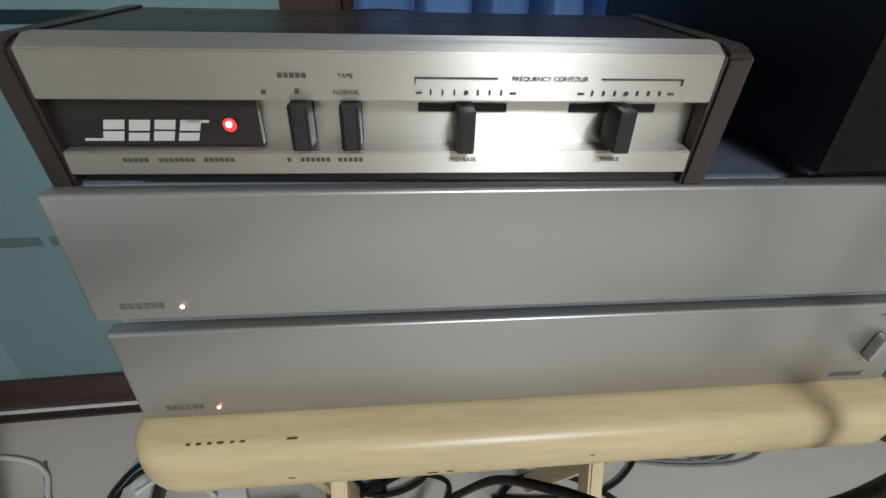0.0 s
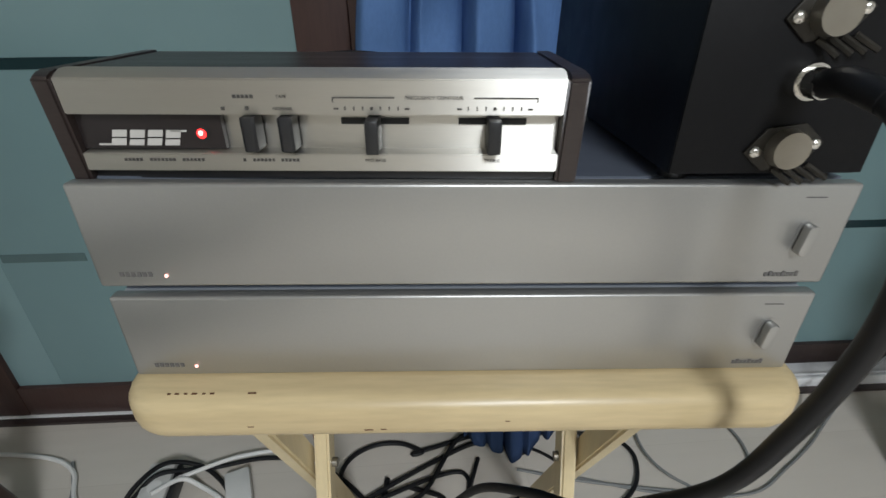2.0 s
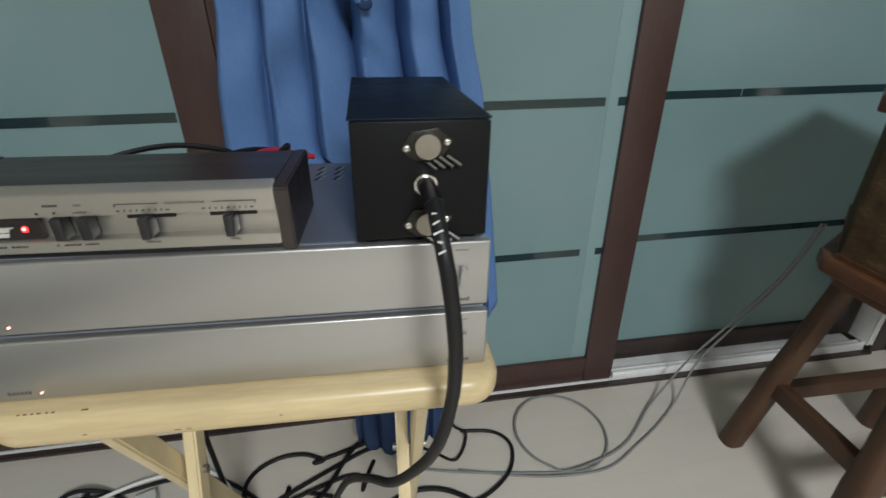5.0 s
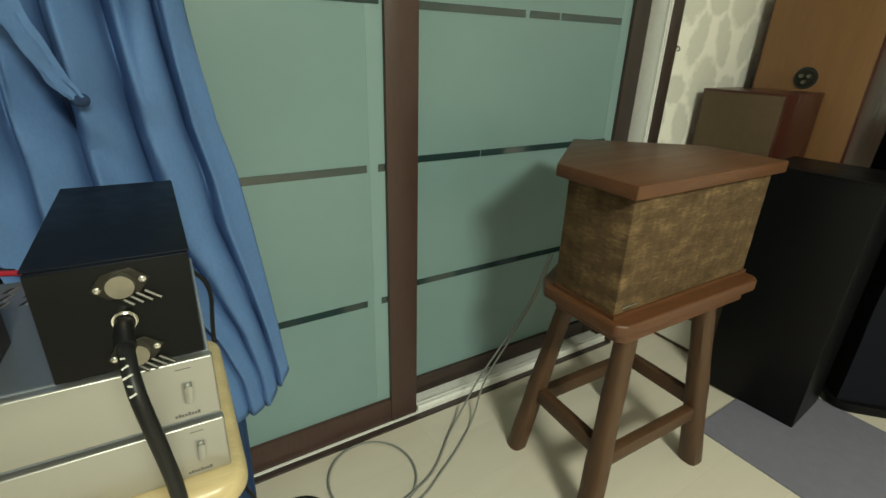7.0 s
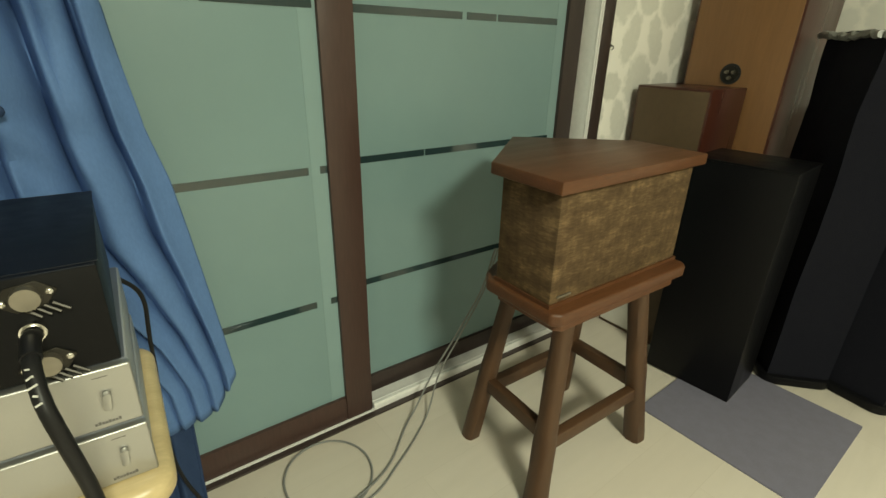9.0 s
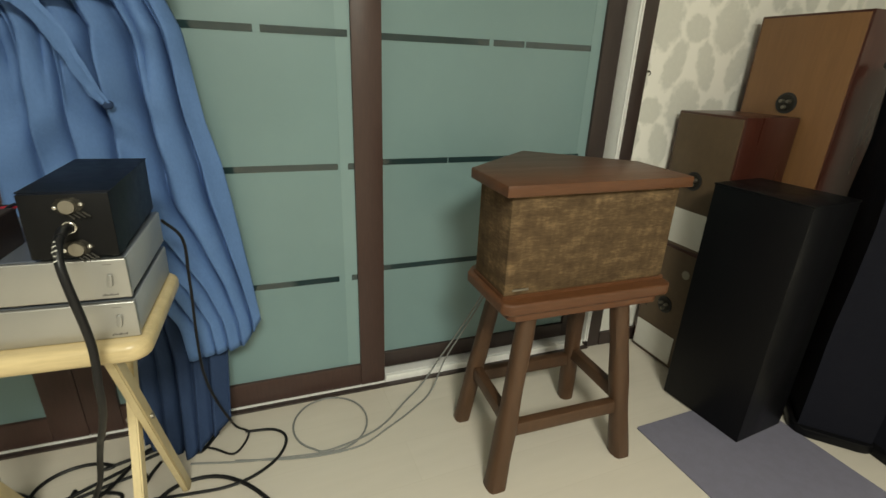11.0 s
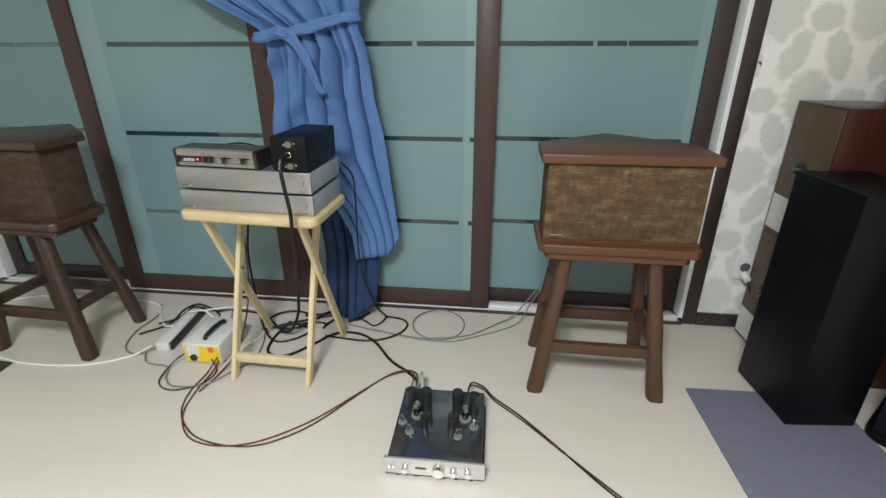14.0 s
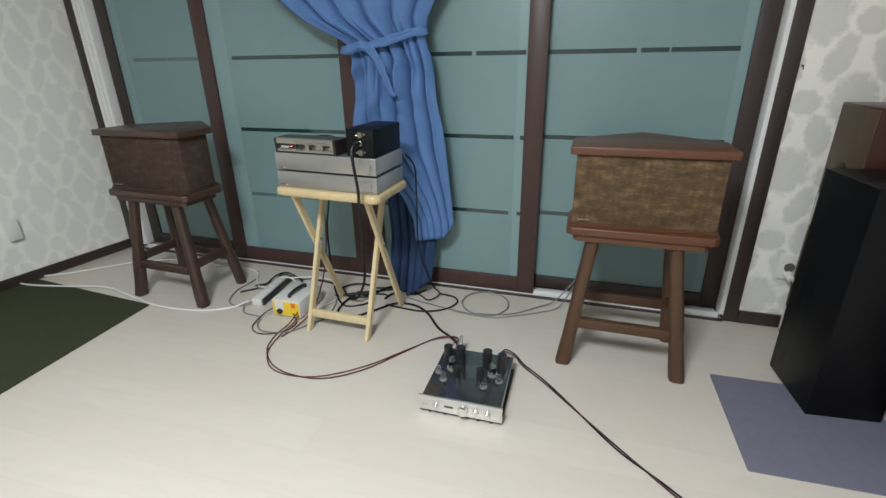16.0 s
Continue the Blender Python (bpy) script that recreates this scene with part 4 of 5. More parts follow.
def drape(rows, z_top, hem, folds, seed, nu=170, nv=90):
    """A hanging sheet with folds. rows: height, left, right, y, fold depth; hem(u): the lower edge's height."""
    bm = bmesh.new()
    grid = []
    for j in range(nv + 1):
        line = []
        for i in range(nu + 1):
            u = i / nu
            z = z_top + (hem(u) - z_top) * j / nv
            xl, xr, y, deep = lerp_rows(rows, z)
            x = xl + (xr - xl) * u
            deep *= 1 - 0.65 * max(0.0, (u - 0.90) / 0.10)
            ph = math.tau * folds * u + 1.5 * noise.noise((u * 2.2, z * 0.5, seed + 50)) + 0.9 * math.sin(4.3 * u + seed)
            # broad rounded pleats with narrow valleys between them
            fold = 2.1 * abs(math.sin(0.5 * ph)) ** 0.6 - 1.25 + 0.22 * math.sin(ph + 0.8)
            fold *= 0.45 + 0.9 * (0.5 + 0.5 * noise.noise((u * 3.6, z * 0.7, seed + 20)))
            fold += 0.45 * noise.noise((u * 8, z * 1.3, seed))
            y2 = y - deep * fold - 0.012 * noise.noise((u * 4, z * 3, seed + 9))
            y2 -= 0.0022 * noise.noise((x * 34 + z * 10, z * 26, seed + 4))
            y2 -= 0.014 * math.exp(-((z - 1.20) / 0.13) ** 2) * (2 * abs(math.sin(math.pi * 9 * u + 2.2 * noise.noise((u * 3, z * 1.2, seed + 70)))) ** 0.6 - 1.2)
            for cx, cz, reach, amount in ((-0.70, 1.05, 0.14, 0.014), (-0.76, 1.21, 0.19, 0.023)):
                kx, kz = x - cx, cz - z
                y2 -= amount * math.exp(-((math.hypot(kx, kz) - reach) / 0.10) ** 2) * math.sin(9 * math.atan2(kx, kz + 0.02) + 1.8 * noise.noise((x * 6, z * 6, seed)) + seed) * min(1.0, max(0.0, kz) * 12)
            line.append(bm.verts.new((x + 0.005 * math.cos(ph) * deep / 0.03, y2, z)))
        grid.append(line)
    for a, b in zip(grid, grid[1:]):
        for i in range(nu):
            bm.faces.new((a[i], a[i + 1], b[i + 1], b[i]))
    return bm


curtain = thing("curtain", "blue cotton curtain gathered by a knotted sash before the doors", "curtain")
ROWS = [(2.10, -1.62, -0.05, -0.13, 0.028), (1.46, -1.26, -0.43, -0.12, 0.030), (1.34, -1.10, -0.50, -0.118, 0.030), (1.245, -0.90, -0.512, -0.114, 0.022), (1.17, -0.872, -0.482, -0.120, 0.034), (1.06, -0.877, -0.472, -0.122, 0.044), (0.965, -0.888, -0.460, -0.122, 0.044), (0.87, -0.900, -0.438, -0.120, 0.042), (0.77, -0.908, -0.425, -0.118, 0.038), (0.68, -0.80, -0.415, -0.120, 0.030), (0.53, -0.66, -0.399, -0.118, 0.024), (0.41, -0.60, -0.387, -0.118, 0.014), (0.26, -0.585, -0.380, -0.118, 0.008)]
sheet = part("sheet", drape(ROWS, 2.10, lambda u: 0.300 + 0.035 * u + 0.068 * max(0.0, (u - 0.72) / 0.28) ** 1.3, 6.0, 1.7), CURTAIN, curtain)
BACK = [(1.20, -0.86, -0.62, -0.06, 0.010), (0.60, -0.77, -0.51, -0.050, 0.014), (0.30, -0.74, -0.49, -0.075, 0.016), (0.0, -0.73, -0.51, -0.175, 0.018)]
# inner layer of the same curtain; its dark blue stands in for shade
sheet2 = part("inner_sheet", drape(BACK, 1.20, lambda u: 0.012 + 0.16 * abs(u - 0.45) ** 1.3 + 0.006 * math.sin(9 * u), 5, 4.2, 80, 60), CURTAIN_DARK, curtain, "inner layer of the curtain down to the floor, shade in its colour")
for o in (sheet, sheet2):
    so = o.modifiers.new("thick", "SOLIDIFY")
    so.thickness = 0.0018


def band(points, half, thick, n=10, bm=None, taper=0.0):
    """A flat cloth band along the points, standing edge up, a little wrinkled."""
    bm = bm or bmesh.new()
    pts = glide(points, n)
    rings = []
    for i, c in enumerate(pts):
        d = (pts[min(i + 1, len(pts) - 1)] - pts[max(i - 1, 0)]).normalized()
        out = Vector((d.z * 0.15, -1, 0)) - d * (-d.y)
        out.normalize()
        up = out.cross(d).normalized()
        w = half * (1 + 0.07 * math.sin(i * 0.37)) if 1 < i < len(pts) - 2 else half * 0.8
        w *= 1 - taper * i / len(pts)
        rings.append([bm.verts.new(c + 0.004 * noise.noise_vector(c * 30 + up * s) + up * w * s + out * thick * o) for s, o in ((-1, 0.2), (-0.5, 1.0), (0.1, 0.5), (0.55, 1.1), (1, 0.2), (0.6, -0.6), (-0.6, -0.6))])
    for a, b in zip(rings, rings[1:]):
        for k in range(7):
            bm.faces.new((a[k], a[(k + 1) % 7], b[(k + 1) % 7], b[k]))
    bm.faces.new(rings[0])
    bm.faces.new(rings[-1][::-1])
    return bm


def knot_shape():
    bm = ball((-0.760, -0.176, 1.222), 0.026, 1.2, 0.55, 0.85, u=24, v=16)
    for v in bm.verts:
        v.co += 0.010 * noise.noise_vector(v.co * 38)
    return bm


sash = part("sash", band([(-0.920, -0.085, 1.222), (-0.90, -0.145, 1.214), (-0.83, -0.170, 1.222), (-0.76, -0.178, 1.228), (-0.66, -0.174, 1.250), (-0.57, -0.164, 1.274), (-0.505, -0.135, 1.284), (-0.51, -0.08, 1.284)], 0.017, 0.006), CURTAIN, curtain, "blue cloth sash tied in a knot")
part("knot", knot_shape(), CURTAIN, sash)
part("sash_tail", band([(-0.755, -0.180, 1.225), (-0.730, -0.186, 1.195), (-0.705, -0.186, 1.155), (-0.684, -0.184, 1.10), (-0.667, -0.182, 1.055), (-0.645, -0.178, 1.014)], 0.022, 0.004, taper=0.5), CURTAIN, sash)
part("sash_end", ball((-0.642, -0.177, 1.012), 0.011, 1.1, 0.6, 0.9, u=16, v=10), CURTAIN_DARK, sash, "dark blue end of the sash")
part("sash_tail", band([(-0.765, -0.182, 1.222), (-0.80, -0.184, 1.232), (-0.845, -0.180, 1.214), (-0.893, -0.165, 1.208)], 0.017, 0.007), CURTAIN, sash)


# ---- loudspeakers stacked by the wall ----
def terminal(parent, y, z, r=0.034):
    """A round terminal cup on a face that looks towards -x."""
    cup = part("terminal_cup", rod((-0.003, y, z), (0.002, y, z), r, r, 24), BLACK_PLASTIC, parent, "round black terminal cup")
    part("recess", rod((-0.0042, y, z), (-0.0025, y, z), r * 0.78, r * 0.78, 24), FLANGE, cup)
    for dy, dz in ((-0.012, 0.006), (0.012, 0.006), (0.0, -0.014)):
        part("binding_post", rod((-0.004, y + dy, z + dz), (-0.018, y + dy, z + dz), 0.0068, 0.0055, 10), NICKEL, cup)
    return cup


def boxed_speaker(x, y, z, depth, width, height, label, side, back, turn=0.0):
    s = thing("loudspeaker", label, "loudspeaker", x, y, z, turn, "loudspeakers along the wall")
    part("cabinet", a_box(0.004, depth, -width, 0.0, 0.0, height, bevel=0.003), side, s)
    part("back_panel", a_box(0.0, 0.006, -width + 0.008, -0.008, 0.008, height - 0.008, bevel=0.001), back, s, "plain brown back panel")
    return s


lower = boxed_speaker(1.123, -0.085, 0.0, 0.26, 0.27, 0.497, "brown bookshelf loudspeaker seen from behind, on the floor", MAHOGANY, PLATE_BACK)
terminal(lower, -0.128, 0.255)
part("paper_label", a_box(-0.0022, -0.0006, -0.205, -0.012, 0.018, 0.138), LABEL, lower, "white paper label")
part("ring_mark", rod((-0.0028, -0.19, 0.41), (0.001, -0.19, 0.41), 0.017, 0.017, 18), NICKEL, lower)
upper = boxed_speaker(1.123, -0.085, 0.4975, 0.26, 0.27, 0.500, "brown bookshelf loudspeaker with white label, stacked on another", MAHOGANY, PLATE_BACK)
terminal(upper, -0.128, 0.262)
part("paper_label", a_box(-0.0022, -0.0006, -0.218, -0.018, 0.018, 0.152), LABEL, upper, "white paper label")
tall = boxed_speaker(1.405, -0.105, 0.0, 0.34, 0.355, 1.325, "tall warm brown floorstanding loudspeaker seen from behind", MAHOGANY, TALL_WOOD)
terminal(tall, -0.172, 1.04, 0.036)

black = thing("loudspeaker", "black vinyl floorstanding loudspeaker standing on the violet mat", "loudspeaker", 1.012, -0.690, 0.0, 3.5, "loudspeakers along the wall")
part("cabinet", a_box(0.0, 0.228, 0.0, 0.292, 0.0065, 0.80, bevel=0.003), GLOSS_BLACK, black)
part("top_cap", a_box(-0.002, 0.230, -0.002, 0.294, 0.7995, 0.806, bevel=0.002), GLOSS_BLACK, black)


def covered_tower(x, y, turn, w, d, h, label, seed):
    t = thing("loudspeaker", label, "loudspeaker", x, y, 0.0, turn, "loudspeakers along the wall")
    part("plinth", prism(rounded(-0.02, w + 0.02, -0.02, d + 0.02, 0.05), 0.0005, 0.035, bevel=0.006), GLOSS_BLACK, t)
    bm = a_box(0, w, 0, d, 0.035, h)
    bmesh.ops.subdivide_edges(bm, edges=bm.edges[:], cuts=14, use_grid_fill=True)
    for v in bm.verts:
        k = max(0.0, (v.co.z - 0.1) / h)
        n = noise.noise_vector(Vector((v.co.x * 9, v.co.y * 9, v.co.z * 5 + seed)))
        v.co += Vector((n.x, n.y, n.z * 0.7)) * 0.018 * k
    part("cloth_cover", bm, BLACK_CLOTH, t, "black cloth draped over the cabinet")
    edge = [(-0.012 + (w + 0.024) * i / 14, -0.014, h - 0.012) for i in range(15)]
    edge += [(w + 0.012, -0.014 + (d + 0.028) * i / 18, h - 0.012) for i in range(1, 19)]
    edge += [(w + 0.012 - (w + 0.024) * i / 14, d + 0.014, h - 0.012) for i in range(1, 15)]
    edge += [(-0.012, d + 0.014 - (d + 0.028) * i / 18, h - 0.012) for i in range(1, 18)]
    edge = [Vector(p) + 0.012 * noise.noise_vector(Vector(p) * 26 + Vector((seed, 0, 0))) for p in edge]
    bm = tube(edge, 0.011, 7, 3)
    for v in bm.verts:
        v.co += 0.005 * noise.noise_vector(v.co * 90)
    part("rolled_hem", bm, PLASTIC_FILM, t, "crumpled grey plastic film rolled round the top")
    return t


covered_tower(1.262, -0.715, -48, 0.20, 0.30, 1.18, "tall loudspeaker under a black cloth cover beside the violet mat", 1.0)
covered_tower(1.385, -1.02, -10, 0.24, 0.30, 1.10, "second tall black-covered loudspeaker standing by the side wall", 5.0)

# ---- the valve amplifier on the floor ----
amp = thing("valve_amplifier", "small valve amplifier with black chassis and aluminium front on the floor", "valve amplifier", -0.143, -1.003, 0.0, -1.0)
part("chassis", a_box(-0.140, 0.140, 0.006, 0.318, 0.016, 0.066, bevel=0.002), AMP_TOP, amp, "glossy black chassis")
front = part("front_panel", a_box(-0.149, 0.149, -0.003, 0.0055, 0.014, 0.074, bevel=0.002), STEEL_PANEL, amp, "bright aluminium front panel")
for kx, kr in ((-0.085, 0.0105), (0.058, 0.0105), (0.100, 0.0105), (0.013, 0.019)):
    part("knob", rod((kx, -0.004, 0.042), (kx, -0.020, 0.042), kr, kr * 0.9, 22), CHROME, front, "turned aluminium knob")
for sx in (-0.130, -0.118):
    part("toggle_switch", rod((sx, -0.003, 0.036), (sx, -0.013, 0.050), 0.0028, 0.0022, 8), CHROME, front)
part("name_bar", a_box(-0.055, -0.022, -0.0038, -0.002, 0.038, 0.046), PRINT, front)
part("base_lip", a_box(-0.146, 0.146, -0.001, 0.31, 0.010, 0.0155), BLACK_PLASTIC, amp)
for fx in (-0.11, -0.055, 0.03, 0.065, 0.11):
    part("foot", rod((fx, 0.012, 0.0), (fx, 0.012, 0.0105), 0.009, 0.010, 12), BLACK_PLASTIC, amp)
for fx in (-0.11, 0.11):
    part("foot", rod((fx, 0.29, 0.0), (fx, 0.29, 0.0105), 0.009, 0.010, 12), BLACK_PLASTIC, amp)
for cx, cy, cr, h in ((-0.103, 0.225, 0.017, 0.058), (-0.052, 0.222, 0.018, 0.062), (0.052, 0.224, 0.018, 0.062), (0.108, 0.222, 0.017, 0.058), (0.040, 0.145, 0.013, 0.040), (-0.048, 0.14, 0.013, 0.036)):
    part("capacitor", rod((cx, cy, 0.0655), (cx, cy, 0.066 + h * 1.22), cr, cr, 20), BLACK_PLASTIC, amp, "black can capacitor")
for cx, cy in ((-0.078, 0.185), (0.080, 0.185)):
    s = part("valve_socket", rod((cx, cy, 0.0655), (cx, cy, 0.074), 0.020, 0.018, 20), SOCKET, amp, "pale ceramic valve socket")
    bm = rod((cx, cy, 0.0745), (cx, cy, 0.108), 0.0135, 0.0135, 18)
    ball((cx, cy, 0.108), 0.0134, 1, 1, 0.8, bm)
    part("valve", bm, TUBE_GLASS, s, "glass valve")
    part("anode", rod((cx, cy, 0.080), (cx, cy, 0.102), 0.0075, 0.0075, 12), BLACK_PLASTIC, s)
    part("glint_plate", rod((cx, cy, 0.103), (cx, cy, 0.106), 0.010, 0.010, 14), CHROME, s)
for cx, cy in ((-0.090, 0.110), (0.062, 0.105), (0.110, 0.150), (-0.120, 0.150)):
    s = part("valve_socket", rod((cx, cy, 0.0655), (cx, cy, 0.071), 0.014, 0.013, 18), SOCKET, amp, "pale ceramic valve socket")
    bm = rod((cx, cy, 0.0715), (cx, cy, 0.090), 0.0085, 0.0085, 16)
    ball((cx, cy, 0.090), 0.0084, 1, 1, 0.9, bm)
    part("valve", bm, TUBE_GLASS, s, "small glass valve")

# ---- the white supply case and the socket strip ----
case = thing("voltage_converter", "white metal voltage converter with black handle and yellow front", "voltage converter", -1.125, -0.535, 0.0, -1)
part("case", a_box(-0.077, 0.077, 0.0, 0.205, 0.008, 0.095, bevel=0.004), WHITE_METAL, case)
face = part("front_label", a_box(-0.072, 0.072, -0.0015, 0.0005, 0.014, 0.088), YELLOW, case, "yellow front label")
part("white_patch", a_box(-0.060, -0.010, -0.003, -0.0014, 0.040, 0.086), LABEL, face)
part("red_patch", a_box(0.030, 0.052, -0.003, -0.0014, 0.062, 0.086), ORANGE, face)
part("socket", rod((-0.035, -0.001, 0.035), (-0.035, -0.010, 0.035), 0.014, 0.014, 16), BLACK_PLASTIC, face)
handle = part("handle", tube([(0.0, 0.035, 0.094), (0.002, 0.045, 0.108), (0.006, 0.10, 0.113), (0.010, 0.155, 0.108), (0.011, 0.165, 0.094)], 0.009, 10), BLACK_PLASTIC, case, "black carrying handle")
for sx in (-0.065, 0.065):
    for sy in (0.03, 0.175):
        part("foot", rod((sx, sy, 0.0), (sx, sy, 0.009), 0.009, 0.009, 10), BLACK_PLASTIC, case)

strip = thing("socket_strip", "long white socket strip with plugged cables lying on the floor", "socket strip", -1.345, -0.465, 0.0, 5)
part("body", a_box(-0.030, 0.024, 0.0, 0.325, 0.0, 0.040, bevel=0.005), WHITE_METAL, strip)
part("side_rail", a_box(0.0245, 0.036, 0.008, 0.317, 0.0, 0.034, bevel=0.003), BLACK_PLASTIC, strip)
for i in range(4):
    part("outlet", rod((-0.003, 0.10 + i * 0.055, 0.0395), (-0.003, 0.10 + i * 0.055, 0.0403), 0.014, 0.014, 16), WHITE_CABLE, strip)
adapter = thing("power_adapter", "white power adapter lying on the floor beside the converter", "adapter", -1.19, -0.25, 0.0, 20)
part("body", a_box(-0.025, 0.025, 0, 0.09, 0.0, 0.028, bevel=0.005), WHITE_METAL, adapter)

# ---- cables on the floor ----
def lead(name, label, mat, r, pts, sides=8):
    return shape(name, tube(pts, r, sides), mat, label, "cable", "cables on the floor")


def ring(cx, cy, rx, ry, a0, a1, n, z, lift=0.0):
    return [(cx + rx * math.cos(radians(a0 + (a1 - a0) * i / n)), cy + ry * math.sin(radians(a0 + (a1 - a0) * i / n)), z + lift * i) for i in range(n + 1)]


lead("grey_cable", "thin grey cable looped once on the floor before the doors", GREY_CABLE, 0.0031,
     [(-0.62, -0.20, 0.006), (-0.50, -0.235, 0.005), (-0.36, -0.265, 0.004), *ring(-0.21, -0.165, 0.118, 0.125, 255, 620, 14, 0.004, 0.0006), (-0.07, -0.24, 0.005), (0.06, -0.14, 0.01), (0.13, -0.10, 0.03), (0.20, -0.09, 0.12), (0.27, -0.12, 0.26), (0.33, -0.16, 0.42), (0.36, -0.18, 0.56)])
lead("grey_cable", "second thin grey cable beside the loop, rising to the loudspeaker", GREY_CABLE, 0.0029,
     [(-0.50, -0.228, 0.004), (-0.36, -0.272, 0.004), (-0.25, -0.293, 0.004), (-0.135, -0.292, 0.004), (-0.035, -0.245, 0.004), (0.065, -0.190, 0.005), (0.155, -0.130, 0.015), (0.215, -0.105, 0.12), (0.280, -0.128, 0.26), (0.337, -0.165, 0.42), (0.366, -0.185, 0.56)])
lead("white_cable", "white cable lying along the floor and over the carpet", WHITE_CABLE, 0.005,
     [(-3.0, -0.56, 0.013), (-2.78, -0.585, 0.013), (-2.53, -0.548, 0.013), (-2.30, -0.50, 0.012), (-2.09, -0.548, 0.012), (-1.85, -0.60, 0.008), (-1.61, -0.590, 0.006), (-1.46, -0.52, 0.006), (-1.40, -0.46, 0.02)])
lead("white_cable", "white cable running from the wall past the stool", WHITE_CABLE, 0.005,
     [(-2.92, -0.53, 0.012), (-2.72, -0.40, 0.006), (-2.45, -0.16, 0.006), (-2.20, -0.06, 0.006), (-1.90, -0.07, 0.006), (-1.78, -0.065, 0.006), (-1.654, -0.086, 0.006), (-1.585, -0.125, 0.006), (-1.545, -0.19, 0.006), (-1.475, -0.27, 0.006), (-1.42, -0.32, 0.03), (-1.375, -0.34, 0.046)])
lead("white_cable", "white cable curling over the floor under the folding table", WHITE_CABLE, 0.0045,
     [(-1.34, -0.18, 0.03), (-1.22, -0.13, 0.025), (-1.10, -0.12, 0.012), (-1.02, -0.20, 0.006), (-0.98, -0.32, 0.006), (-1.02, -0.42, 0.006), (-1.00, -0.52, 0.006)])
lead("black_cable", "black cable arching over the socket strip", RUBBER, 0.0048,
     [(-1.53, -0.36, 0.006), (-1.445, -0.275, 0.010), (-1.405, -0.205, 0.047), (-1.364, -0.156, 0.050), (-1.310, -0.142, 0.020), (-1.262, -0.168, 0.008), (-1.222, -0.215, 0.006), (-1.205, -0.265, 0.006), (-1.215, -0.31, 0.006)])
lead("black_cable", "black cable running from the socket strip behind the converter", RUBBER, 0.0048,
     [(-1.50, -0.27, 0.006), (-1.43, -0.225, 0.012), (-1.375, -0.185, 0.049), (-1.325, -0.160, 0.030), (-1.27, -0.140, 0.008), (-1.18, -0.125, 0.006), (-1.08, -0.140, 0.006), (-1.00, -0.19, 0.006), (-0.94, -0.25, 0.006)])
lead("white_cable", "white cable curling from the socket strip to the converter", WHITE_CABLE, 0.0048,
     [(-1.365, -0.225, 0.049), (-1.325, -0.185, 0.035), (-1.285, -0.190, 0.010), (-1.240, -0.218, 0.006), (-1.215, -0.250, 0.006), (-1.205, -0.29, 0.006)])
lead("black_cable", "black cable bent over the floor behind the table legs", RUBBER, 0.0050,
     [(-0.990, -0.272, 0.006), (-0.900, -0.222, 0.010), (-0.803, -0.168, 0.006), (-0.72, -0.13, 0.006), (-0.66, -0.12, 0.006)])
lead("black_cable", "black cable with a sharp kink behind the table legs", RUBBER, 0.0046,
     [(-0.995, -0.285, 0.014), (-0.90, -0.245, 0.014), (-0.80, -0.205, 0.008), (-0.745, -0.196, 0.006), (-0.728, -0.215, 0.006), (-0.730, -0.240, 0.006), (-0.715, -0.205, 0.012), (-0.70, -0.165, 0.006)])
lead("black_cable", "black cable bowing over the floor beside the curtain", RUBBER, 0.0046,
     [(-0.47, -0.115, 0.006), (-0.385, -0.135, 0.006), (-0.352, -0.185, 0.006), (-0.378, -0.255, 0.006), (-0.445, -0.305, 0.006), (-0.52, -0.322, 0.006), (-0.60, -0.315, 0.006), (-0.70, -0.30, 0.006)])
lead("black_cable", "black cable coiled on the floor under the folding table", RUBBER, 0.0052,
     [(-0.60, -0.05, 0.006), (-0.70, -0.10, 0.006), (-0.84, -0.14, 0.006), *ring(-0.90, -0.19, 0.10, 0.08, 40, 330, 9, 0.007, 0.0008), (-0.74, -0.12, 0.018), (-0.66, -0.10, 0.010), (-0.60, -0.16, 0.006), (-0.55, -0.09, 0.006)])
lead("black_cable", "black cable sweeping from under the table towards the valve amplifier", RUBBER, 0.0058,
     [(-0.90, -0.20, 0.006), (-0.92, -0.34, 0.006), (-0.90, -0.44, 0.006), (-0.82, -0.46, 0.006), (-0.74, -0.38, 0.006), (-0.66, -0.28, 0.006), (-0.56, -0.27, 0.006), (-0.47, -0.33, 0.006), (-0.38, -0.45, 0.006), (-0.30, -0.52, 0.008), (-0.25, -0.60, 0.03), (-0.24, -0.68, 0.045)])
lead("black_cable", "thin black cable hanging beside the curtain to the floor", RUBBER, 0.0036,
     [(-0.56, -0.30, 0.78), (-0.53, -0.27, 0.72), (-0.535, -0.24, 0.60), (-0.545, -0.20, 0.30), (-0.50, -0.15, 0.08), (-0.46, -0.14, 0.02), (-0.50, -0.20, 0.006), (-0.56, -0.16, 0.006), (-0.64, -0.11, 0.006)])
lead("black_cable", "black cable hanging from behind the amplifiers", RUBBER, 0.0048,
     [(-0.96, -0.29, 0.72), (-0.97, -0.265, 0.60), (-1.00, -0.28, 0.40), (-0.99, -0.30, 0.20), (-0.96, -0.33, 0.05), (-0.90, -0.36, 0.006), (-0.82, -0.33, 0.006), (-0.78, -0.26, 0.006), (-0.86, -0.22, 0.006)])
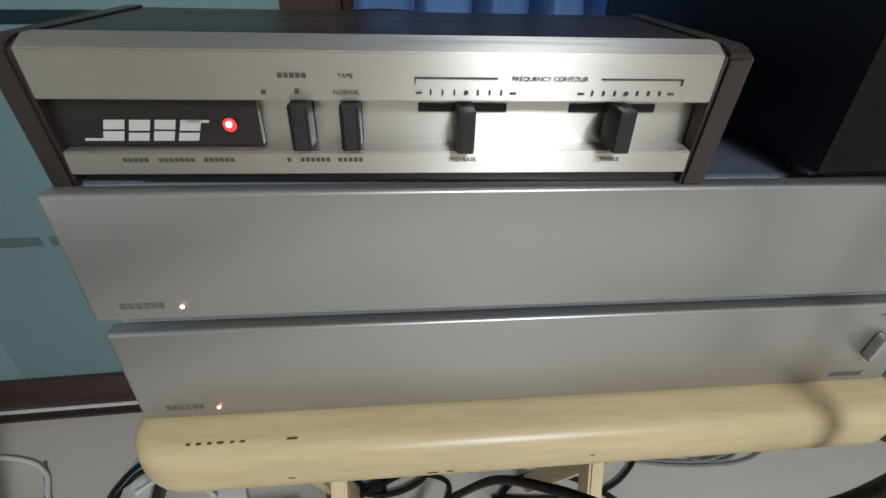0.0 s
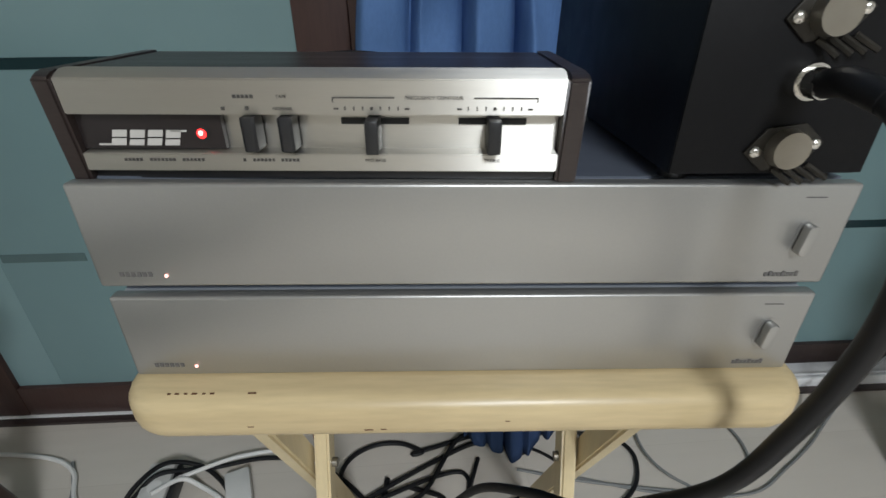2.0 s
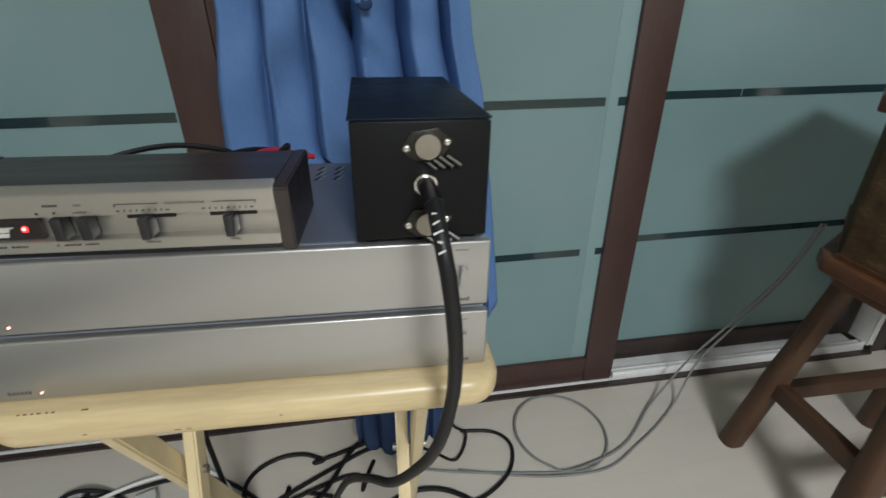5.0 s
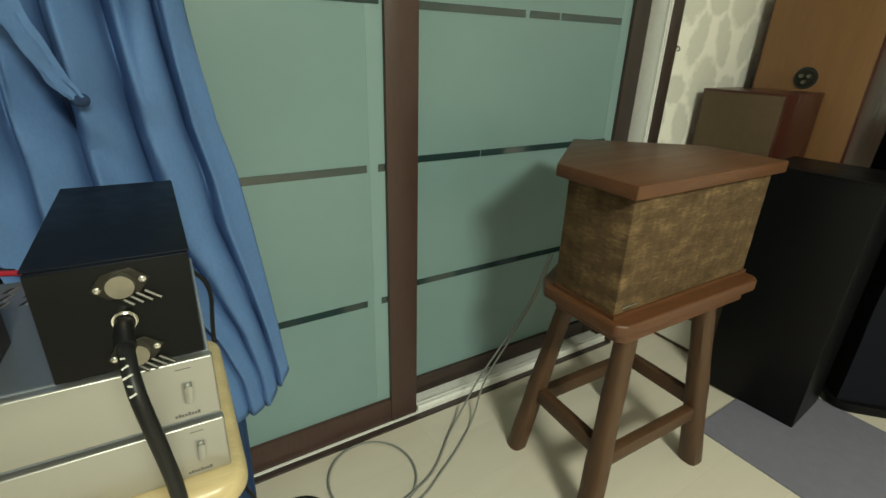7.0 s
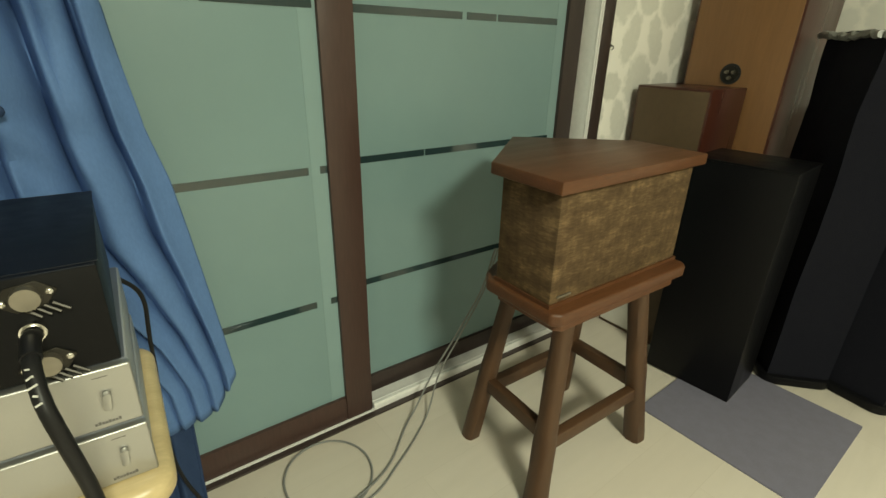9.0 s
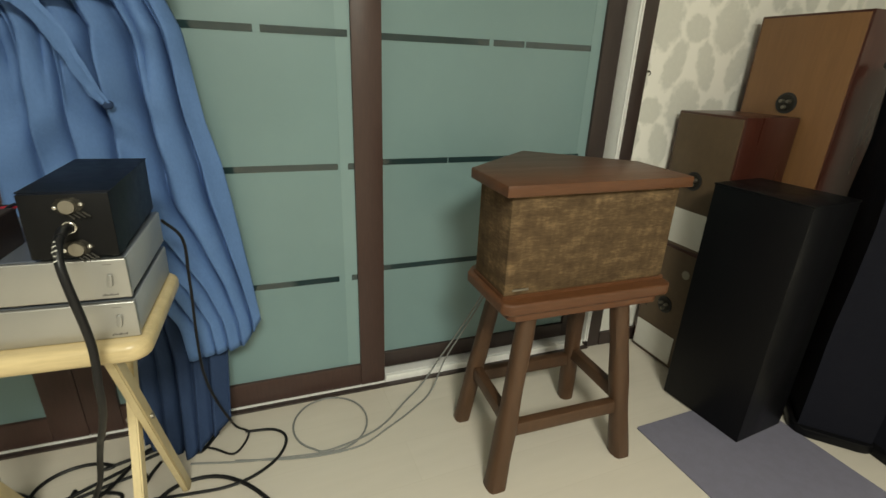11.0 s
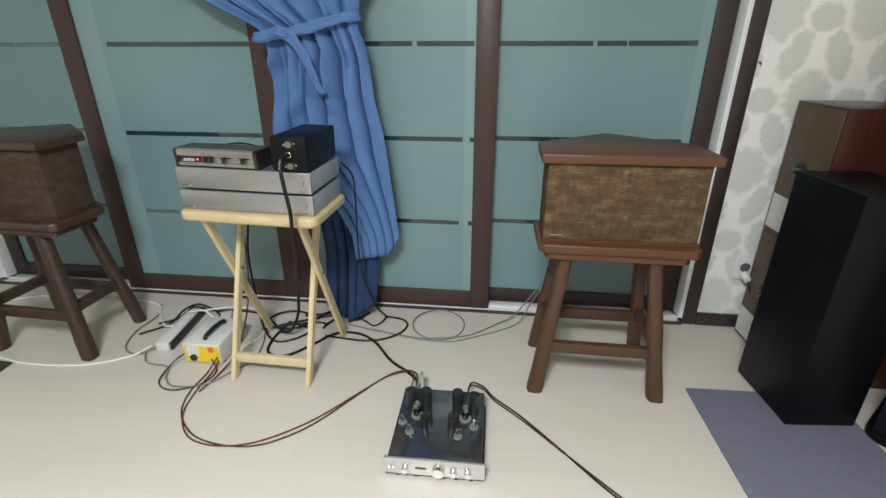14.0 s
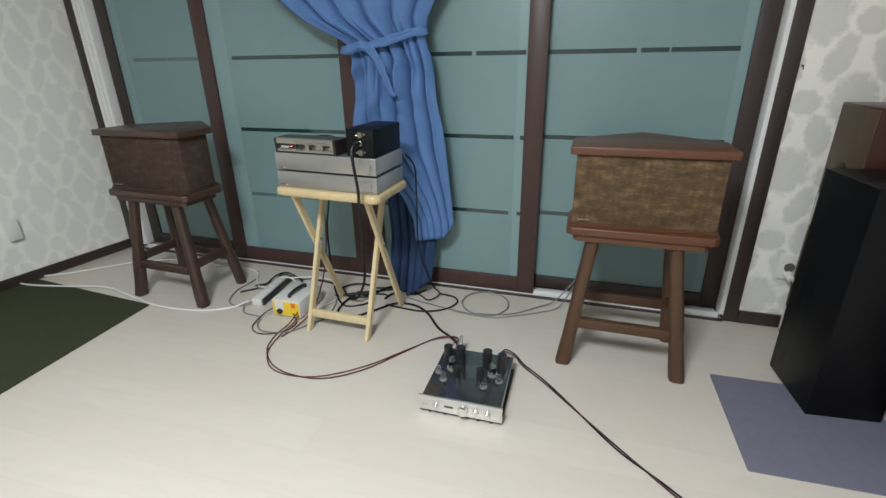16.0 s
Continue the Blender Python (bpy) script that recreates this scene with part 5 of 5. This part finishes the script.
lead("red_cable", "red cable running down beside the table leg", RED_CABLE, 0.0035,
     [(-0.99, -0.30, 0.70), (-1.01, -0.27, 0.55), (-1.00, -0.30, 0.36), (-0.985, -0.38, 0.20), (-0.99, -0.50, 0.06), (-1.03, -0.60, 0.006), (-1.05, -0.70, 0.006)])
lead("grey_cable", "grey cable trailing over the white converter", GREY_CABLE, 0.0034,
     [(-1.42, -0.47, 0.006), (-1.36, -0.55, 0.006), (-1.26, -0.57, 0.006), (-1.22, -0.64, 0.006), (-1.16, -0.68, 0.006), (-1.05, -0.66, 0.006), (-0.99, -0.58, 0.006), (-0.94, -0.50, 0.006), (-0.95, -0.38, 0.006), (-1.0, -0.24, 0.006)])
lead("grey_cable", "grey cable running from the socket strip round the floor", GREY_CABLE, 0.0036,
     [(-1.37, -0.455, 0.02), (-1.44, -0.50, 0.006), (-1.52, -0.46, 0.006), (-1.56, -0.34, 0.006), (-1.55, -0.20, 0.006), (-1.60, -0.10, 0.006)])
lead("brown_cable", "thin dark cable looping out of the converter", BROWN_CABLE, 0.003,
     [(-1.20, -0.50, 0.04), (-1.24, -0.56, 0.02), (-1.235, -0.66, 0.005), (-1.16, -0.70, 0.005), (-1.07, -0.66, 0.005), (-1.05, -0.58, 0.005), (-1.09, -0.535, 0.03)])


def twin(offset, mat, label):
    pts = [(-1.06, -0.53, 0.045), (-1.075, -0.60, 0.012), (-1.085, -0.70, 0.005), (-1.05, -0.812, 0.005), (-0.95, -0.905, 0.005), (-0.82, -0.938, 0.005), (-0.70, -0.92, 0.005), (-0.58, -0.83, 0.005), (-0.47, -0.68, 0.005), (-0.38, -0.56, 0.006), (-0.30, -0.525, 0.012), (-0.255, -0.57, 0.04), (-0.24, -0.66, 0.05)]
    n = len(pts) - 1
    pts = [(x + offset * math.sin(i * 0.9), y + offset * (0.5 + math.cos(i * 0.8)), z + 0.0) for i, (x, y, z) in enumerate(pts)]
    return lead("speaker_cable", label, mat, 0.0027, pts)


twin(0.0, BROWN_CABLE, "dark red and black speaker cable sweeping over the floor")
twin(0.021, RED_CABLE, "dark red speaker cable beside its black twin")
for k, (mat, d) in enumerate(((BROWN_CABLE, 0.0), (RUBBER, 0.014))):
    lead("speaker_cable", "dark speaker cable running from the valve amplifier over the floor", mat, 0.0030,
         [(-0.06, -0.69, 0.05), (-0.045, -0.62 + d, 0.04), (0.0, -0.615 + d, 0.02), (0.04, -0.655 + d, 0.006), (0.13, -0.74 + d, 0.005), (0.24, -0.86 + d * 0.3, 0.005), (0.38, -1.01 - d, 0.005), (0.53, -1.165 + d, 0.005), (0.78, -1.42 + d, 0.005), (1.1, -1.75 - d, 0.005), (1.5, -2.2, 0.005)])
loom = thing("cable_end", "tangle of wires behind the valve amplifier", "cable", -0.24, -0.665, 0.0)
part("wire", tube([(0.0, 0.0, 0.05), (0.012, 0.05, 0.085), (0.02, 0.03, 0.06), (0.03, -0.01, 0.05)], 0.003), GREY_CABLE, loom)
part("wire", tube([(-0.01, 0.0, 0.045), (-0.005, 0.06, 0.0035), (0.01, 0.075, 0.05), (0.02, -0.01, 0.05)], 0.003), WHITE_CABLE, loom)
